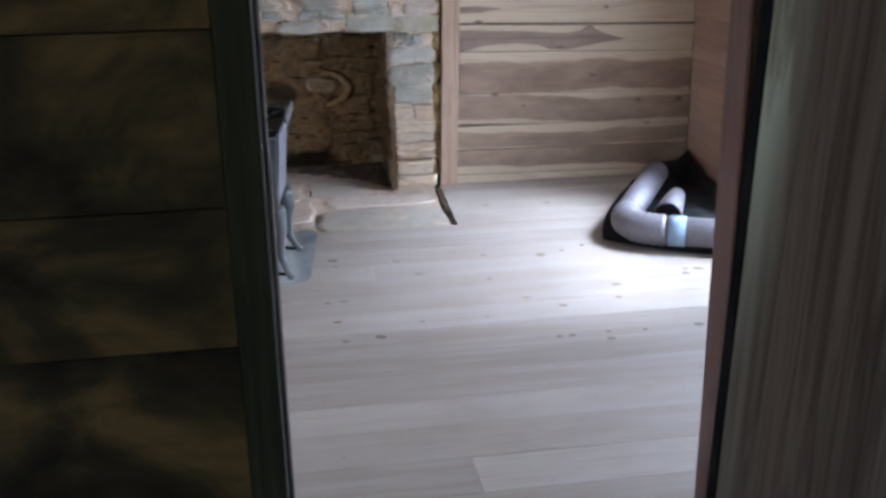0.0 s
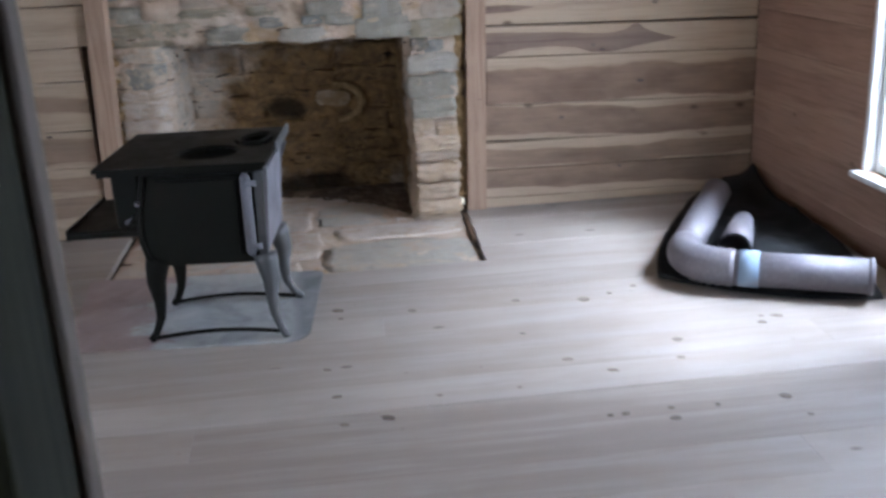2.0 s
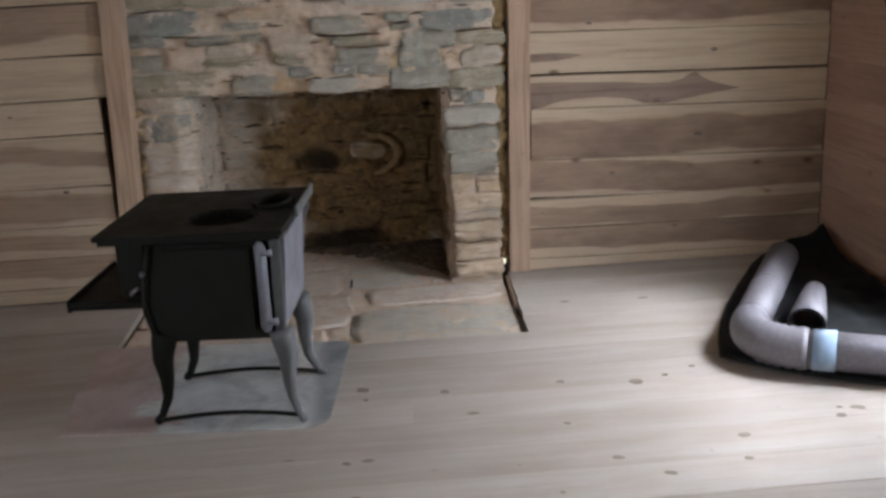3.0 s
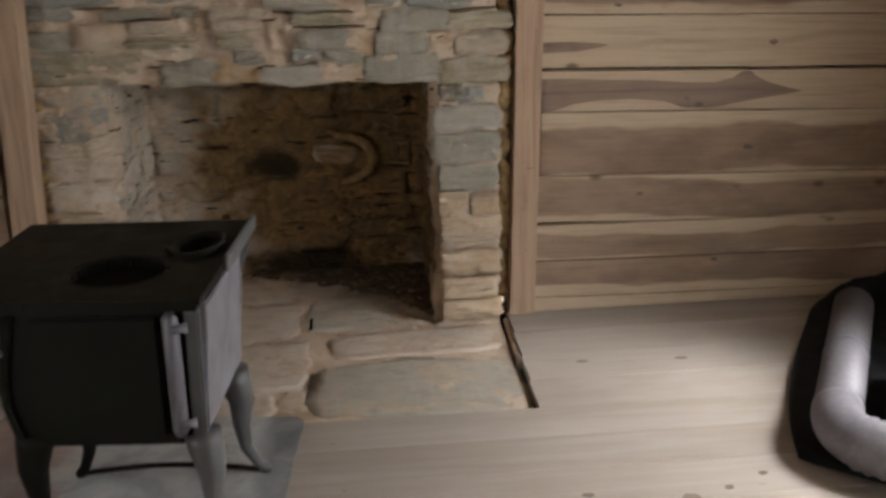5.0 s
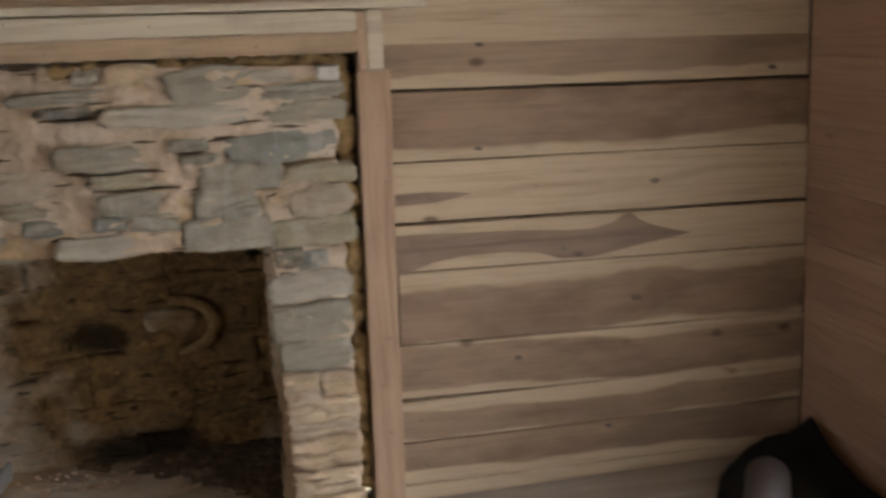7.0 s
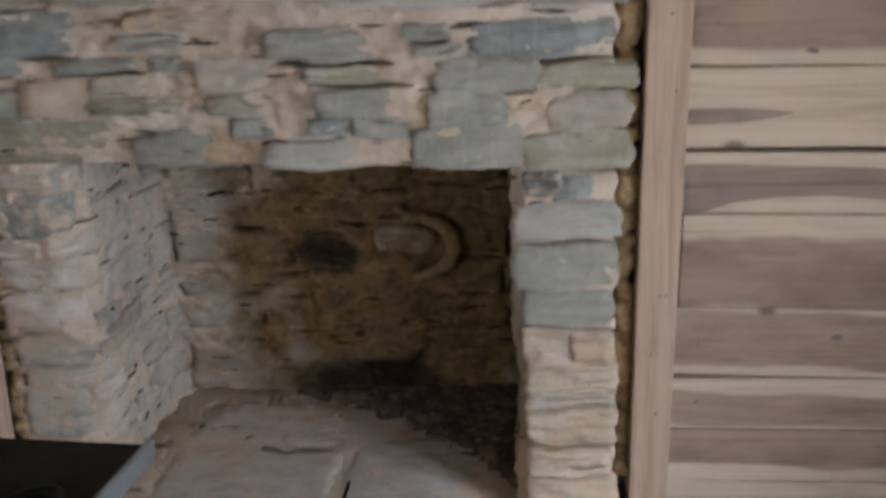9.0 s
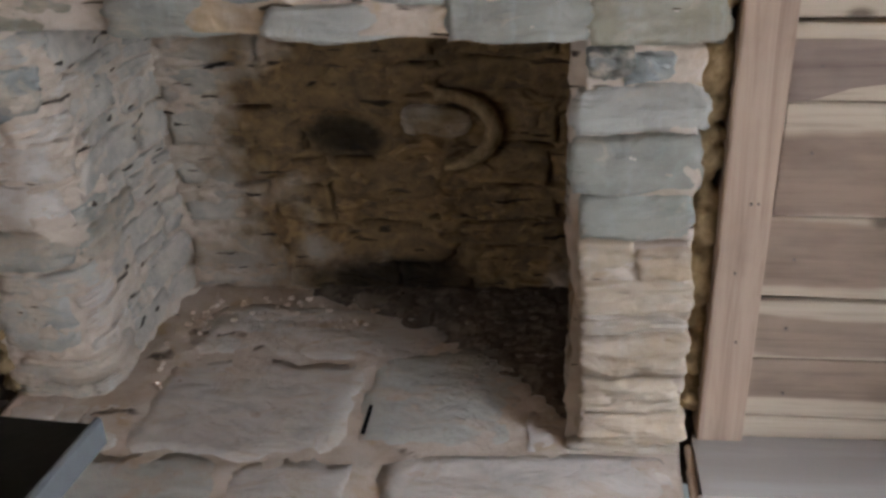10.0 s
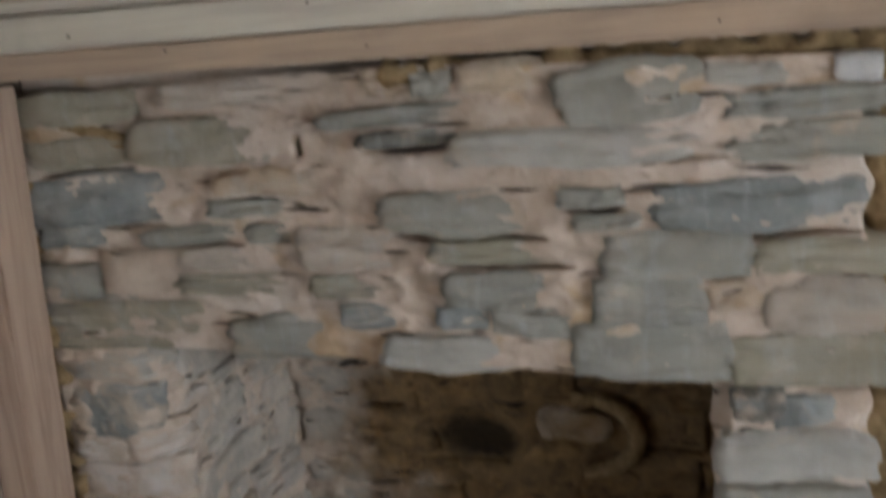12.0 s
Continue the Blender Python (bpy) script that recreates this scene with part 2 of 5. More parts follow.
def sooty_material(name, light, grey):
    """Masonry of the firebox, browned and blackened where fires burnt against the back wall."""
    k = Net(name)
    geo = k.n.new("ShaderNodeNewGeometry")
    ob = geo.outputs["Position"]

    def blob(cx, cy, cz, sx, sy, sz):
        mp = k.n.new("ShaderNodeMapping")
        mp.inputs["Location"].default_value = (-cx / sx, -cy / sy, -cz / sz)
        mp.inputs["Scale"].default_value = (1 / sx, 1 / sy, 1 / sz)
        k.link(ob, mp.inputs[0])
        ln = k.n.new("ShaderNodeVectorMath")
        ln.operation = "LENGTH"
        k.link(mp.outputs[0], ln.inputs[0])
        return ln.outputs["Value"]

    wob = k.n.new("ShaderNodeTexNoise")
    k.link(ob, wob.inputs["Vector"])
    wob.inputs["Scale"].default_value, wob.inputs["Detail"].default_value = 5.0, 6.0
    n1 = k.math("MULTIPLY", k.math("SUBTRACT", wob.outputs["Fac"], 0.5), 1.3)
    brown = k.step(k.math("ADD", blob(-0.66, 0.80, 0.38, 0.78, 0.62, 0.80), n1), 1.02, 0.62)
    black = k.step(k.math("ADD", blob(-0.905, 0.74, 0.485, 0.16, 0.3, 0.095), n1), 1.05, 0.55)
    low = k.step(k.math("ADD", blob(-0.82, 0.76, 0.03, 0.36, 0.22, 0.12), n1), 1.0, 0.4)
    cheek = k.step(k.math("ADD", blob(-0.24, 0.52, 0.45, 0.16, 0.50, 0.75), n1), 1.05, 0.70)
    brown = k.math("MAXIMUM", brown, cheek)
    grain = k.noise(k.coords((1, 1, 1)), 14.0, 7.0, 0.65, 0.5)
    base = k.mix(k.step(grain, 0.35, 0.7), light, grey)
    base = k.mix(k.math("MULTIPLY", brown, 0.90), base, k.ramp(grain, (0.3, (0.058, 0.031, 0.010)), (0.7, (0.285, 0.165, 0.058))))
    base = k.mix(k.math("MULTIPLY", k.math("MAXIMUM", black, low), 0.85), base, (0.012, 0.010, 0.008))
    lines = k.n.new("ShaderNodeTexNoise")
    flat = k.n.new("ShaderNodeMapping")
    flat.inputs["Scale"].default_value = (6.0, 6.0, 34.0)
    k.link(ob, flat.inputs[0])
    k.link(flat.outputs[0], lines.inputs["Vector"])
    lines.inputs["Scale"].default_value, lines.inputs["Detail"].default_value, lines.inputs["Distortion"].default_value = 1.2, 2.0, 0.5
    crack = k.step(lines.outputs["Fac"], 0.36, 0.30)
    base = k.mix(k.math("MULTIPLY", crack, 0.85), base, (0.03, 0.022, 0.016))
    k.bump(k.math("SUBTRACT", grain, k.math("MULTIPLY", crack, 0.8)), 0.8, 0.014)
    return k.done(base, 0.93, 0.0, 0.12)


STONE, MORTAR = stone_material(), mortar_material()
CLAYED_STONE = stone_material("clay_smeared_stone", 0.44)
FLAGSTONE = stone_material("hearth_flagstone", 0.50, 0.08)
TONES = {"b": (0.225, 0.222, 0.195), "g": (0.285, 0.258, 0.205), "o": (0.295, 0.25, 0.172), "p": (0.375, 0.335, 0.275), "t": (0.43, 0.31, 0.20), "w": (0.56, 0.53, 0.48),
         "d": (0.15, 0.138, 0.112), "s": (0.30, 0.20, 0.10), "c": (0.46, 0.35, 0.235), "l": (0.41, 0.33, 0.25), "h": (0.50, 0.42, 0.345)}
SOOTY_STONE = sooty_material("sooty_stone", (0.44, 0.36, 0.28), (0.31, 0.275, 0.225))
SOOTY_MORTAR = sooty_material("sooty_mortar", (0.48, 0.375, 0.28), (0.40, 0.305, 0.225))


def clay_material():
    k = Net("brown_clay_chinking")
    g = k.noise(k.coords((1, 1, 1)), 26.0, 6.0, 0.65)
    k.bump(g, 0.9, 0.015)
    return k.done(k.ramp(g, (0.3, (0.15, 0.095, 0.042)), (0.7, (0.37, 0.25, 0.125))), 0.95, 0.0, 0.1)


CLAY = clay_material()


def iron_material(name, tone, rust, rough, spec=0.5):
    k = Net(name)
    g = k.noise(k.coords((1, 1, 1)), 9.0, 6.0, 0.6)
    f = k.noise(k.coords((1, 1, 1)), 90.0, 4.0, 0.6)
    base = k.mix(k.math("MULTIPLY", k.step(g, 0.48, 0.72), 0.5), tone, rust)
    k.bump(f, 0.2, 0.002)
    return k.done(base, k.ramp(g, (0.3, rough - 0.08), (0.7, rough + 0.12)), 0.25, spec)


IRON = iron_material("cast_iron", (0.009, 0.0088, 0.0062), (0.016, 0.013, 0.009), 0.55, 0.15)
# paler copies of the iron: window light on the stove put into the colour
IRON_PALE = iron_material("lit_grey_iron", (0.165, 0.16, 0.175), (0.11, 0.105, 0.105), 0.45)
IRON_MID = iron_material("half_lit_iron", (0.085, 0.085, 0.082), (0.06, 0.055, 0.05), 0.45)
IRON_BAR = iron_material("lit_bar_iron", (0.125, 0.12, 0.13), (0.10, 0.095, 0.095), 0.45)
# black for the pipe rim, and for shade painted into holes and gaps
SOOT_SHADE_BLACK = iron_material("soot_and_shade_black", (0.008, 0.008, 0.008), (0.009, 0.008, 0.007), 0.85, 0.03)


def galvanised_material():
    k = Net("galvanised_sheet")
    sp = k.voronoi(k.coords((1, 1, 1)), 55.0)
    dust = k.noise(k.coords((1, 1, 1)), 7.0, 5.0, 0.6)
    base = k.mix(k.step(sp, 0.1, 0.7), (0.165, 0.152, 0.162), (0.14, 0.128, 0.137))
    base = k.mix(k.math("MULTIPLY", k.step(dust, 0.45, 0.75), 0.3), base, (0.15, 0.122, 0.105))
    return k.done(base, k.ramp(dust, (0.3, 0.52), (0.7, 0.60)), 0.3, 0.5)


GALV = galvanised_material()


def paint(name, colour, rough=0.5, worn=None, scale=6.0):
    k = Net(name)
    g = k.noise(k.coords((1, 1, 1)), scale, 6.0, 0.65, 0.4)
    k.bump(k.noise(k.coords((1, 1, 1)), 60.0, 3.0), 0.12, 0.002)
    return k.done(k.mix(k.math("MULTIPLY", k.step(g, 0.48, 0.62), 0.85), colour, worn or tuple(0.8 * c for c in colour)), rough, 0.0, 0.4)


WHITE = paint("white_window_paint", (0.74, 0.74, 0.72), 0.45, (0.62, 0.60, 0.56))
BLUE_TAPE = paint("pale_blue_tape", (0.20, 0.27, 0.35), 0.8, (0.27, 0.29, 0.32))
BLACK_SHEET = paint("black_sheet_and_corner_shade", (0.004, 0.004, 0.004), 1.0, (0.006, 0.0055, 0.005))
PLAIN_WALL = plain_wood("plain_board_wall", (0.44, 0.32, 0.21), (0.32, 0.21, 0.13), 0.75, "x")
FIGURE = plain_wood("dark_heartwood_figure", (0.225, 0.157, 0.115), (0.15, 0.10, 0.073), 0.7, "x")
KNOT = plain_wood("dark_floor_knot", (0.17, 0.13, 0.10), (0.075, 0.054, 0.042), 0.6, "x")
GAP = paint("gap_dirt", (0.08, 0.06, 0.045), 0.95)
# dark brown of burnt crumbs and nails, and of the shadow painted in the firebox
CHAR_AND_SHADE = paint("char_and_shade_brown", (0.085, 0.062, 0.043), 0.9, (0.19, 0.14, 0.095), 16.0)


def stove_board_material():
    k = Net("stove_board_sheet")
    sep = k.n.new("ShaderNodeSeparateXYZ")
    k.link(k.tc.outputs["Generated"], sep.inputs[0])
    n = k.noise(k.coords((1, 1, 1)), 5.0, 6.0, 0.65, 0.5)
    side = k.step(k.math("ADD", sep.outputs[0], k.math("MULTIPLY", k.math("SUBTRACT", n, 0.5), 0.9)), 0.42, 0.30)
    grey = k.ramp(n, (0.3, (0.20, 0.20, 0.196)), (0.5, (0.35, 0.35, 0.335)), (0.75, (0.48, 0.47, 0.44)))
    base = k.mix(side, grey, k.ramp(n, (0.3, (0.25, 0.18, 0.16)), (0.7, (0.37, 0.29, 0.265))))
    rim = k.step(k.math("ADD", sep.outputs[0], k.math("MULTIPLY", k.math("SUBTRACT", n, 0.5), 0.20)), 0.86, 0.92)
    base = k.mix(k.math("MULTIPLY", rim, 0.8), base, k.ramp(n, (0.35, (0.07, 0.072, 0.075)), (0.7, (0.21, 0.21, 0.21))))
    k.bump(n, 0.15, 0.004)
    return k.done(base, 0.55, 0.1, 0.4)


BOARD = stove_board_material()


def glass_material():
    k = Net("window_glass")
    k.b.inputs["Transmission Weight"].default_value = 1.0
    k.b.inputs["IOR"].default_value = 1.05
    return k.done((0.98, 0.99, 1.0), 0.02)


GLASS = glass_material()


def ground_material():
    k = Net("dry_grass_ground")
    g = k.noise(k.coords((1, 1, 1), False), 0.6, 8.0, 0.65)
    return k.done(k.ramp(g, (0.3, (0.26, 0.25, 0.17)), (0.7, (0.42, 0.39, 0.30))), 0.95, 0.0, 0.1)


GROUND = ground_material()


# ---- mesh helpers ----
WARP = 0.016                  # how far the courses waver


def mesh_object(name, bm, mat, smooth=False):
    me = bpy.data.meshes.new(name)
    bm.normal_update()
    bm.to_mesh(me)
    bm.free()
    me.materials.append(mat)
    if smooth:
        me.polygons.foreach_set("use_smooth", [True] * len(me.polygons))
    return new(name, me)


def part(name, bm, mat, parent=None, label="", at_=None, smooth=False):
    ob = mesh_object(name, bm, mat, smooth)
    if parent is not None:
        ob.parent = parent
    if at_ is not None:
        ob.matrix_basis = at_
    if label:
        ob["label"] = label
    return ob


def thing(name, at_, label, category, group="", kind=""):
    ob = new(name)
    ob.empty_display_size = 0.1
    ob.matrix_basis = at_
    return tagged(ob, label, category, group, kind)


def box(lo, hi, bevel=0.0, bm=None):
    """A box between two corners, its edges bevelled."""
    bm = bm or bmesh.new()
    made = bmesh.ops.create_cube(bm, size=1.0)["verts"]
    for v in made:
        v.co = Vector([lo[k] + (v.co[k] + 0.5) * (hi[k] - lo[k]) for k in range(3)])
    if bevel:
        edges = {e for v in made for e in v.link_edges}
        bmesh.ops.bevel(bm, geom=list(edges), offset=bevel, segments=1, affect="EDGES")
    return bm


def board(length, depth, height, bevel=0.003, wobble=0.0, seed=0):
    """A board centred on its origin along x, with lightly wavering long edges; its front face looks to -y."""
    bm = bmesh.new()
    n = max(2, int(length / 0.25))
    rings = []
    for i in range(n + 1):
        x = -length / 2 + length * i / n
        top = height / 2 + wobble * noise.noise((x * 1.7, seed * 3.1, 0.0))
        bot = -height / 2 + wobble * noise.noise((x * 1.7, seed * 3.1, 7.0))
        rings.append([bm.verts.new(p) for p in ((x, -depth / 2, bot + bevel), (x, -depth / 2, top - bevel), (x, -depth / 2 + bevel, top),
                                                (x, depth / 2, top), (x, depth / 2, bot), (x, -depth / 2 + bevel, bot))])
    for a, b in zip(rings, rings[1:]):
        for k in range(6):
            bm.faces.new((a[k], a[(k + 1) % 6], b[(k + 1) % 6], b[k]))
    bm.faces.new(rings[0][::-1])
    bm.faces.new(rings[-1])
    bmesh.ops.recalc_face_normals(bm, faces=bm.faces)
    return bm


def prism(outline, y0, y1, bevel=0.0):
    """A plate with an outline in x and z, from y0 to y1."""
    bm = bmesh.new()
    a = [bm.verts.new((x, y0, z)) for x, z in outline]
    b = [bm.verts.new((x, y1, z)) for x, z in outline]
    bm.faces.new(a)
    bm.faces.new(b[::-1])
    for k in range(len(a)):
        j = (k + 1) % len(a)
        bm.faces.new((a[j], a[k], b[k], b[j]))
    bmesh.ops.recalc_face_normals(bm, faces=bm.faces)
    if bevel:
        bmesh.ops.bevel(bm, geom=list(bm.edges), offset=bevel, segments=2, affect="EDGES")
    return bm


def sweep(points, radii, sides=12, bm=None, cap=True):
    """A tube through points, with a radius at each."""
    bm = bm or bmesh.new()
    pts = [Vector(p) for p in points]
    rings, up = [], Vector((0.13, 0.21, 1.0))
    for i, p in enumerate(pts):
        d = (pts[min(i + 1, len(pts) - 1)] - pts[max(i - 1, 0)]).normalized()
        if abs(d.dot(up.normalized())) > 0.97:
            up = Vector((1.0, 0.2, 0.1))
        s = d.cross(up).normalized()
        u = s.cross(d).normalized()
        r = radii[i] if isinstance(radii, (list, tuple)) else radii
        rings.append([bm.verts.new(p + r * (math.cos(6.28318 * k / sides) * s + math.sin(6.28318 * k / sides) * u)) for k in range(sides)])
    for a, b in zip(rings, rings[1:]):
        for k in range(sides):
            bm.faces.new((a[k], a[(k + 1) % sides], b[(k + 1) % sides], b[k]))
    if cap:
        bm.faces.new(rings[0][::-1])
        bm.faces.new(rings[-1])
    bmesh.ops.recalc_face_normals(bm, faces=bm.faces)
    return bm


def tube(points, radius, wall, sides=20):
    """An open pipe with wall thickness."""
    bm = bmesh.new()
    outer = sweep(points, radius, sides, None, False)
    inner = sweep(points, [r - wall for r in radius] if isinstance(radius, (list, tuple)) else radius - wall, sides, None, False)
    n = len(points)
    for src, flip in ((outer, False), (inner, True)):
        vs = [bm.verts.new(v.co) for v in src.verts]
        for f in src.faces:
            q = [vs[v.index] for v in f.verts]
            bm.faces.new(q[::-1] if flip else q)
        src.free()
    bm.verts.ensure_lookup_table()
    off = n * sides
    for row in (0, (n - 1) * sides):
        for k in range(sides):
            j = (k + 1) % sides
            bm.faces.new((bm.verts[row + k], bm.verts[row + j], bm.verts[off + row + j], bm.verts[off + row + k]))
    bmesh.ops.recalc_face_normals(bm, faces=bm.faces)
    return bm


def stone_mesh(w, h, d, seed, square=0.6, cx=0.0, cz=0.0, behind=0.02, nu=16, nv=10):
    """A bedded stone with a split, nearly flat face that looks to -y and chipped edges, centred on its origin."""
    bm = bmesh.new()
    rows = []
    lean, dip = 0.6 * d * noise.noise((seed, 1.0, 2.0)), 0.9 * d * noise.noise((seed, 5.0, 2.0))
    for j in range(nv + 1):
        v = 2 * j / nv - 1
        row = []
        for i in range(nu + 1):
            u = 2 * i / nu - 1
            c = 1 - square
            x, z = u * math.sqrt(max(0.0, 1 - c * 0.5 * v * v)), v * math.sqrt(max(0.0, 1 - c * 0.62 * u * u))
            m = max(abs(u), abs(v))
            chip = 0.09 * noise.noise((u * 1.6 + seed * 7.3, v * 1.6, seed * 1.7)) + 0.06 * noise.noise((u * 4 + seed, v * 4, seed * 2.7)) + 0.03 * noise.noise((u * 9 + seed, v * 9, seed * 3.1))
            jag = 1 + chip * m
            step_ = 0.35 * d * math.tanh(6 * noise.noise((u * 0.9 + seed, v * 2.6, seed * 5.1)))
            y = -d * (1 - m ** 12 * 0.4) + lean * u + dip * v + step_ + 0.30 * d * noise.noise((u * 3.5 + seed, v * 5, seed))
            x, z = x * w / 2 * jag, z * h / 2 * (1 + 1.4 * chip * m)
            q = Vector(((cx + x) * 5.5, (cz + z) * 7.0, 3.0))
            x, z = x + WARP * noise.noise(q), z + 0.8 * WARP * noise.noise(q + Vector((9, 4, 7)))
            row.append(bm.verts.new((x, y, z)))
        rows.append(row)
    for a, b in zip(rows, rows[1:]):
        for i in range(nu):
            bm.faces.new((a[i], a[i + 1], b[i + 1], b[i]))
    rim = rows[0] + [r[-1] for r in rows[1:]] + rows[-1][-2::-1] + [r[0] for r in rows[-2:0:-1]]
    back = [bm.verts.new((v.co.x * 0.97, d + behind, v.co.z * 0.97)) for v in rim]
    for k in range(len(rim)):
        j = (k + 1) % len(rim)
        bm.faces.new((rim[j], rim[k], back[k], back[j]))
    bm.faces.new(back)
    bmesh.ops.recalc_face_normals(bm, faces=bm.faces)
    return bm


def slab(nu, nv, where, thick, amp, freq, seed):
    """A rough slab: where(s, t) gives a point and the outward normal for s, t in 0..1."""
    bm = bmesh.new()
    front, back = [], []
    for j in range(nv + 1):
        fr, br = [], []
        for i in range(nu + 1):
            p, n = where(i / nu, j / nv)
            q = p * freq
            h = noise.noise((q.x + seed, q.y, q.z * 1.6)) + 0.6 * noise.noise((q.x * 2.7, q.y * 2.7 + seed, q.z * 4.0)) + 0.3 * noise.noise((q.x * 7, q.y * 7, q.z * 9 + seed))
            fr.append(bm.verts.new(p + n * amp * h))
            br.append(bm.verts.new(p - n * thick))
        front.append(fr)
        back.append(br)
    for rows, flip in ((front, False), (back, True)):
        for a, b in zip(rows, rows[1:]):
            for i in range(nu):
                q = (a[i], a[i + 1], b[i + 1], b[i])
                bm.faces.new(q[::-1] if flip else q)
    edge_f = front[0] + [r[-1] for r in front[1:]] + front[-1][-2::-1] + [r[0] for r in front[-2:0:-1]]
    edge_b = back[0] + [r[-1] for r in back[1:]] + back[-1][-2::-1] + [r[0] for r in back[-2:0:-1]]
    for k in range(len(edge_f)):
        j = (k + 1) % len(edge_f)
        bm.faces.new((edge_f[k], edge_b[k], edge_b[j], edge_f[j]))
    bmesh.ops.recalc_face_normals(bm, faces=bm.faces)
    return bm


# ---- the plan ----
XR, XL = 1.61, -3.40          # side walls
YD, YA = -4.31, -4.46         # partition: room side and entry side
CEIL = 2.35
FX0, FX1 = -1.76, -0.02       # masonry between the posts
OX0, OX1, OZ = -1.485, -0.285, 0.955   # firebox opening
WY0, WY1, WZ0, WZ1 = -2.165, -1.14, 0.37, 1.78   # window openings
# span of the two added windows, out of view
VY0, VY1 = -3.93, -2.90
HZ = -0.035                   # hearth level


def face_y(x):
    """The masonry's face, set back towards the west."""
    s = min(1.0, max(0.0, (-x - 0.35) / 1.15))
    return -0.025 + 0.15 * s * s * (3 - 2 * s)


# ---- ground and shell ----
ground = tagged(part("ground", box((-400, -400, -0.9), (400, 400, -0.6)), GROUND), "dry grassy ground around the cabin", "ground", kind="structure")
floor = tagged(part("floor", box((XL - 0.1, YA + 0.001, -0.2), (XR + 0.1, -0.86, -0.031)), GAP), "worn pale pine floorboards running the room's width", "floor", kind="structure")
part("subfloor", box((0.012, -0.858, -0.2), (XR + 0.1, 0.1, -0.031)), GAP, floor)
part("subfloor", box((XL - 0.1, -0.858, -0.2), (FX0 - 0.01, 0.1, -0.031)), GAP, floor)
tagged(part("floor_entry", box((-2.5, -7.5, -0.2), (1.5, YA + 0.001, 0.0)), DARKWOOD), "dark timber floor of the entry", "floor", kind="structure")
ceiling = tagged(part("ceiling", box((XL - 0.2, -7.6, CEIL), (XR + 0.2, 0.3, CEIL + 0.1)), PLAIN_WALL), "plain board ceiling", "ceiling", kind="structure")

wall_north = tagged(part("wall_north", box((0.10, 0.045, -0.2), (XR + 0.15, 0.16, CEIL - 0.002)), DARKWOOD), "horizontal sawn plank wall with pale sapwood streaks", "wall", kind="structure")
part("backing", box((XL - 0.15, 0.045, -0.2), (FX0 - 0.06, 0.16, CEIL - 0.002)), DARKWOOD, wall_north)
part("backing", box((FX0 - 0.058, 0.045, 1.70), (0.098, 0.16, CEIL - 0.002)), DARKWOOD, wall_north)
wall_west = tagged(new("wall_west"), "plain board side wall", "wall", kind="structure")
for lo, hi in (((XL - 0.15, YD, -0.2), (XL, VY0, CEIL - 0.002)), ((XL - 0.15, VY1, -0.2), (XL, 0.043, CEIL - 0.002)),
               ((XL - 0.15, VY0, -0.2), (XL, VY1, WZ0)), ((XL - 0.15, VY0, WZ1), (XL, VY1, CEIL - 0.002))):
    part("backing", box(lo, hi), PLAIN_WALL, wall_west)

wall_east = tagged(new("wall_east"), "reddish-brown horizontal plank wall around the window", "wall", kind="structure")
for lo, hi in (((XR + 0.03, WY1, -0.2), (XR + 0.15, 0.043, CEIL - 0.002)), ((XR + 0.03, VY1, -0.2), (XR + 0.15, WY0, CEIL - 0.002)), ((XR + 0.03, YD, -0.2), (XR + 0.15, VY0, CEIL - 0.002)),
               ((XR + 0.03, VY0, -0.2), (XR + 0.15, VY1, WZ0)), ((XR + 0.03, VY0, WZ1), (XR + 0.15, VY1, CEIL - 0.002)),
               ((XR + 0.03, WY0, -0.2), (XR + 0.15, WY1, WZ0)), ((XR + 0.03, WY0, WZ1), (XR + 0.15, WY1, CEIL - 0.002))):
    part("backing", box(lo, hi), DARKWOOD, wall_east)

DX0, DX1, DZ = -0.911, -0.155, 2.02
wall_south = tagged(new("wall_south"), "board partition wall with an open doorway", "wall", kind="structure")
for lo, hi in (((XL - 0.15, YA + 0.03, -0.2), (DX0 - 0.03, YD, CEIL - 0.002)), ((DX1 + 0.03, YA + 0.03, -0.2), (XR + 0.15, YD, CEIL - 0.002)),
               ((DX0 - 0.028, YA + 0.03, DZ + 0.03), (DX1 + 0.028, YD, CEIL - 0.002))):
    part("backing", box(lo, hi), DARKWOOD, wall_south)

entry = tagged(new("wall_entry"), "dark boarded walls of the entry", "wall", kind="structure")
# the rear opening is made up, out of view, behind the fill lamp
for lo, hi in (((-2.6, -7.5, -0.2), (-2.5, YA + 0.03, CEIL - 0.002)), ((1.5, -7.5, -0.2), (1.6, YA + 0.03, CEIL - 0.002)),
               ((-1.1, -7.6, -0.2), (1.6, -7.5, CEIL - 0.002)), ((-2.6, -7.6, -0.2), (-2.0, -7.5, CEIL - 0.002)), ((-2.0, -7.6, 2.05), (-1.1, -7.5, CEIL - 0.002))):
    part("backing", box(lo, hi), DARKWOOD, entry)

# ---- doorway ----
LEAN = 2.0                    # the upright boards east of the doorway stand out of plumb
door_frame = thing("door_frame", pose(0, 0, 0), "reddish wooden door jambs of the open doorway", "door frame", kind="structure")
part("jamb", box((DX0 - 0.028, YD - 0.036, 0.0), (DX0, YD + 0.004, DZ), 0.004), OLD_JAMB, door_frame)
part("jamb", box((DX1, YA + 0.078, 0.0), (DX1 + 0.007, YD + 0.004, DZ), 0.002), JAMB, door_frame)
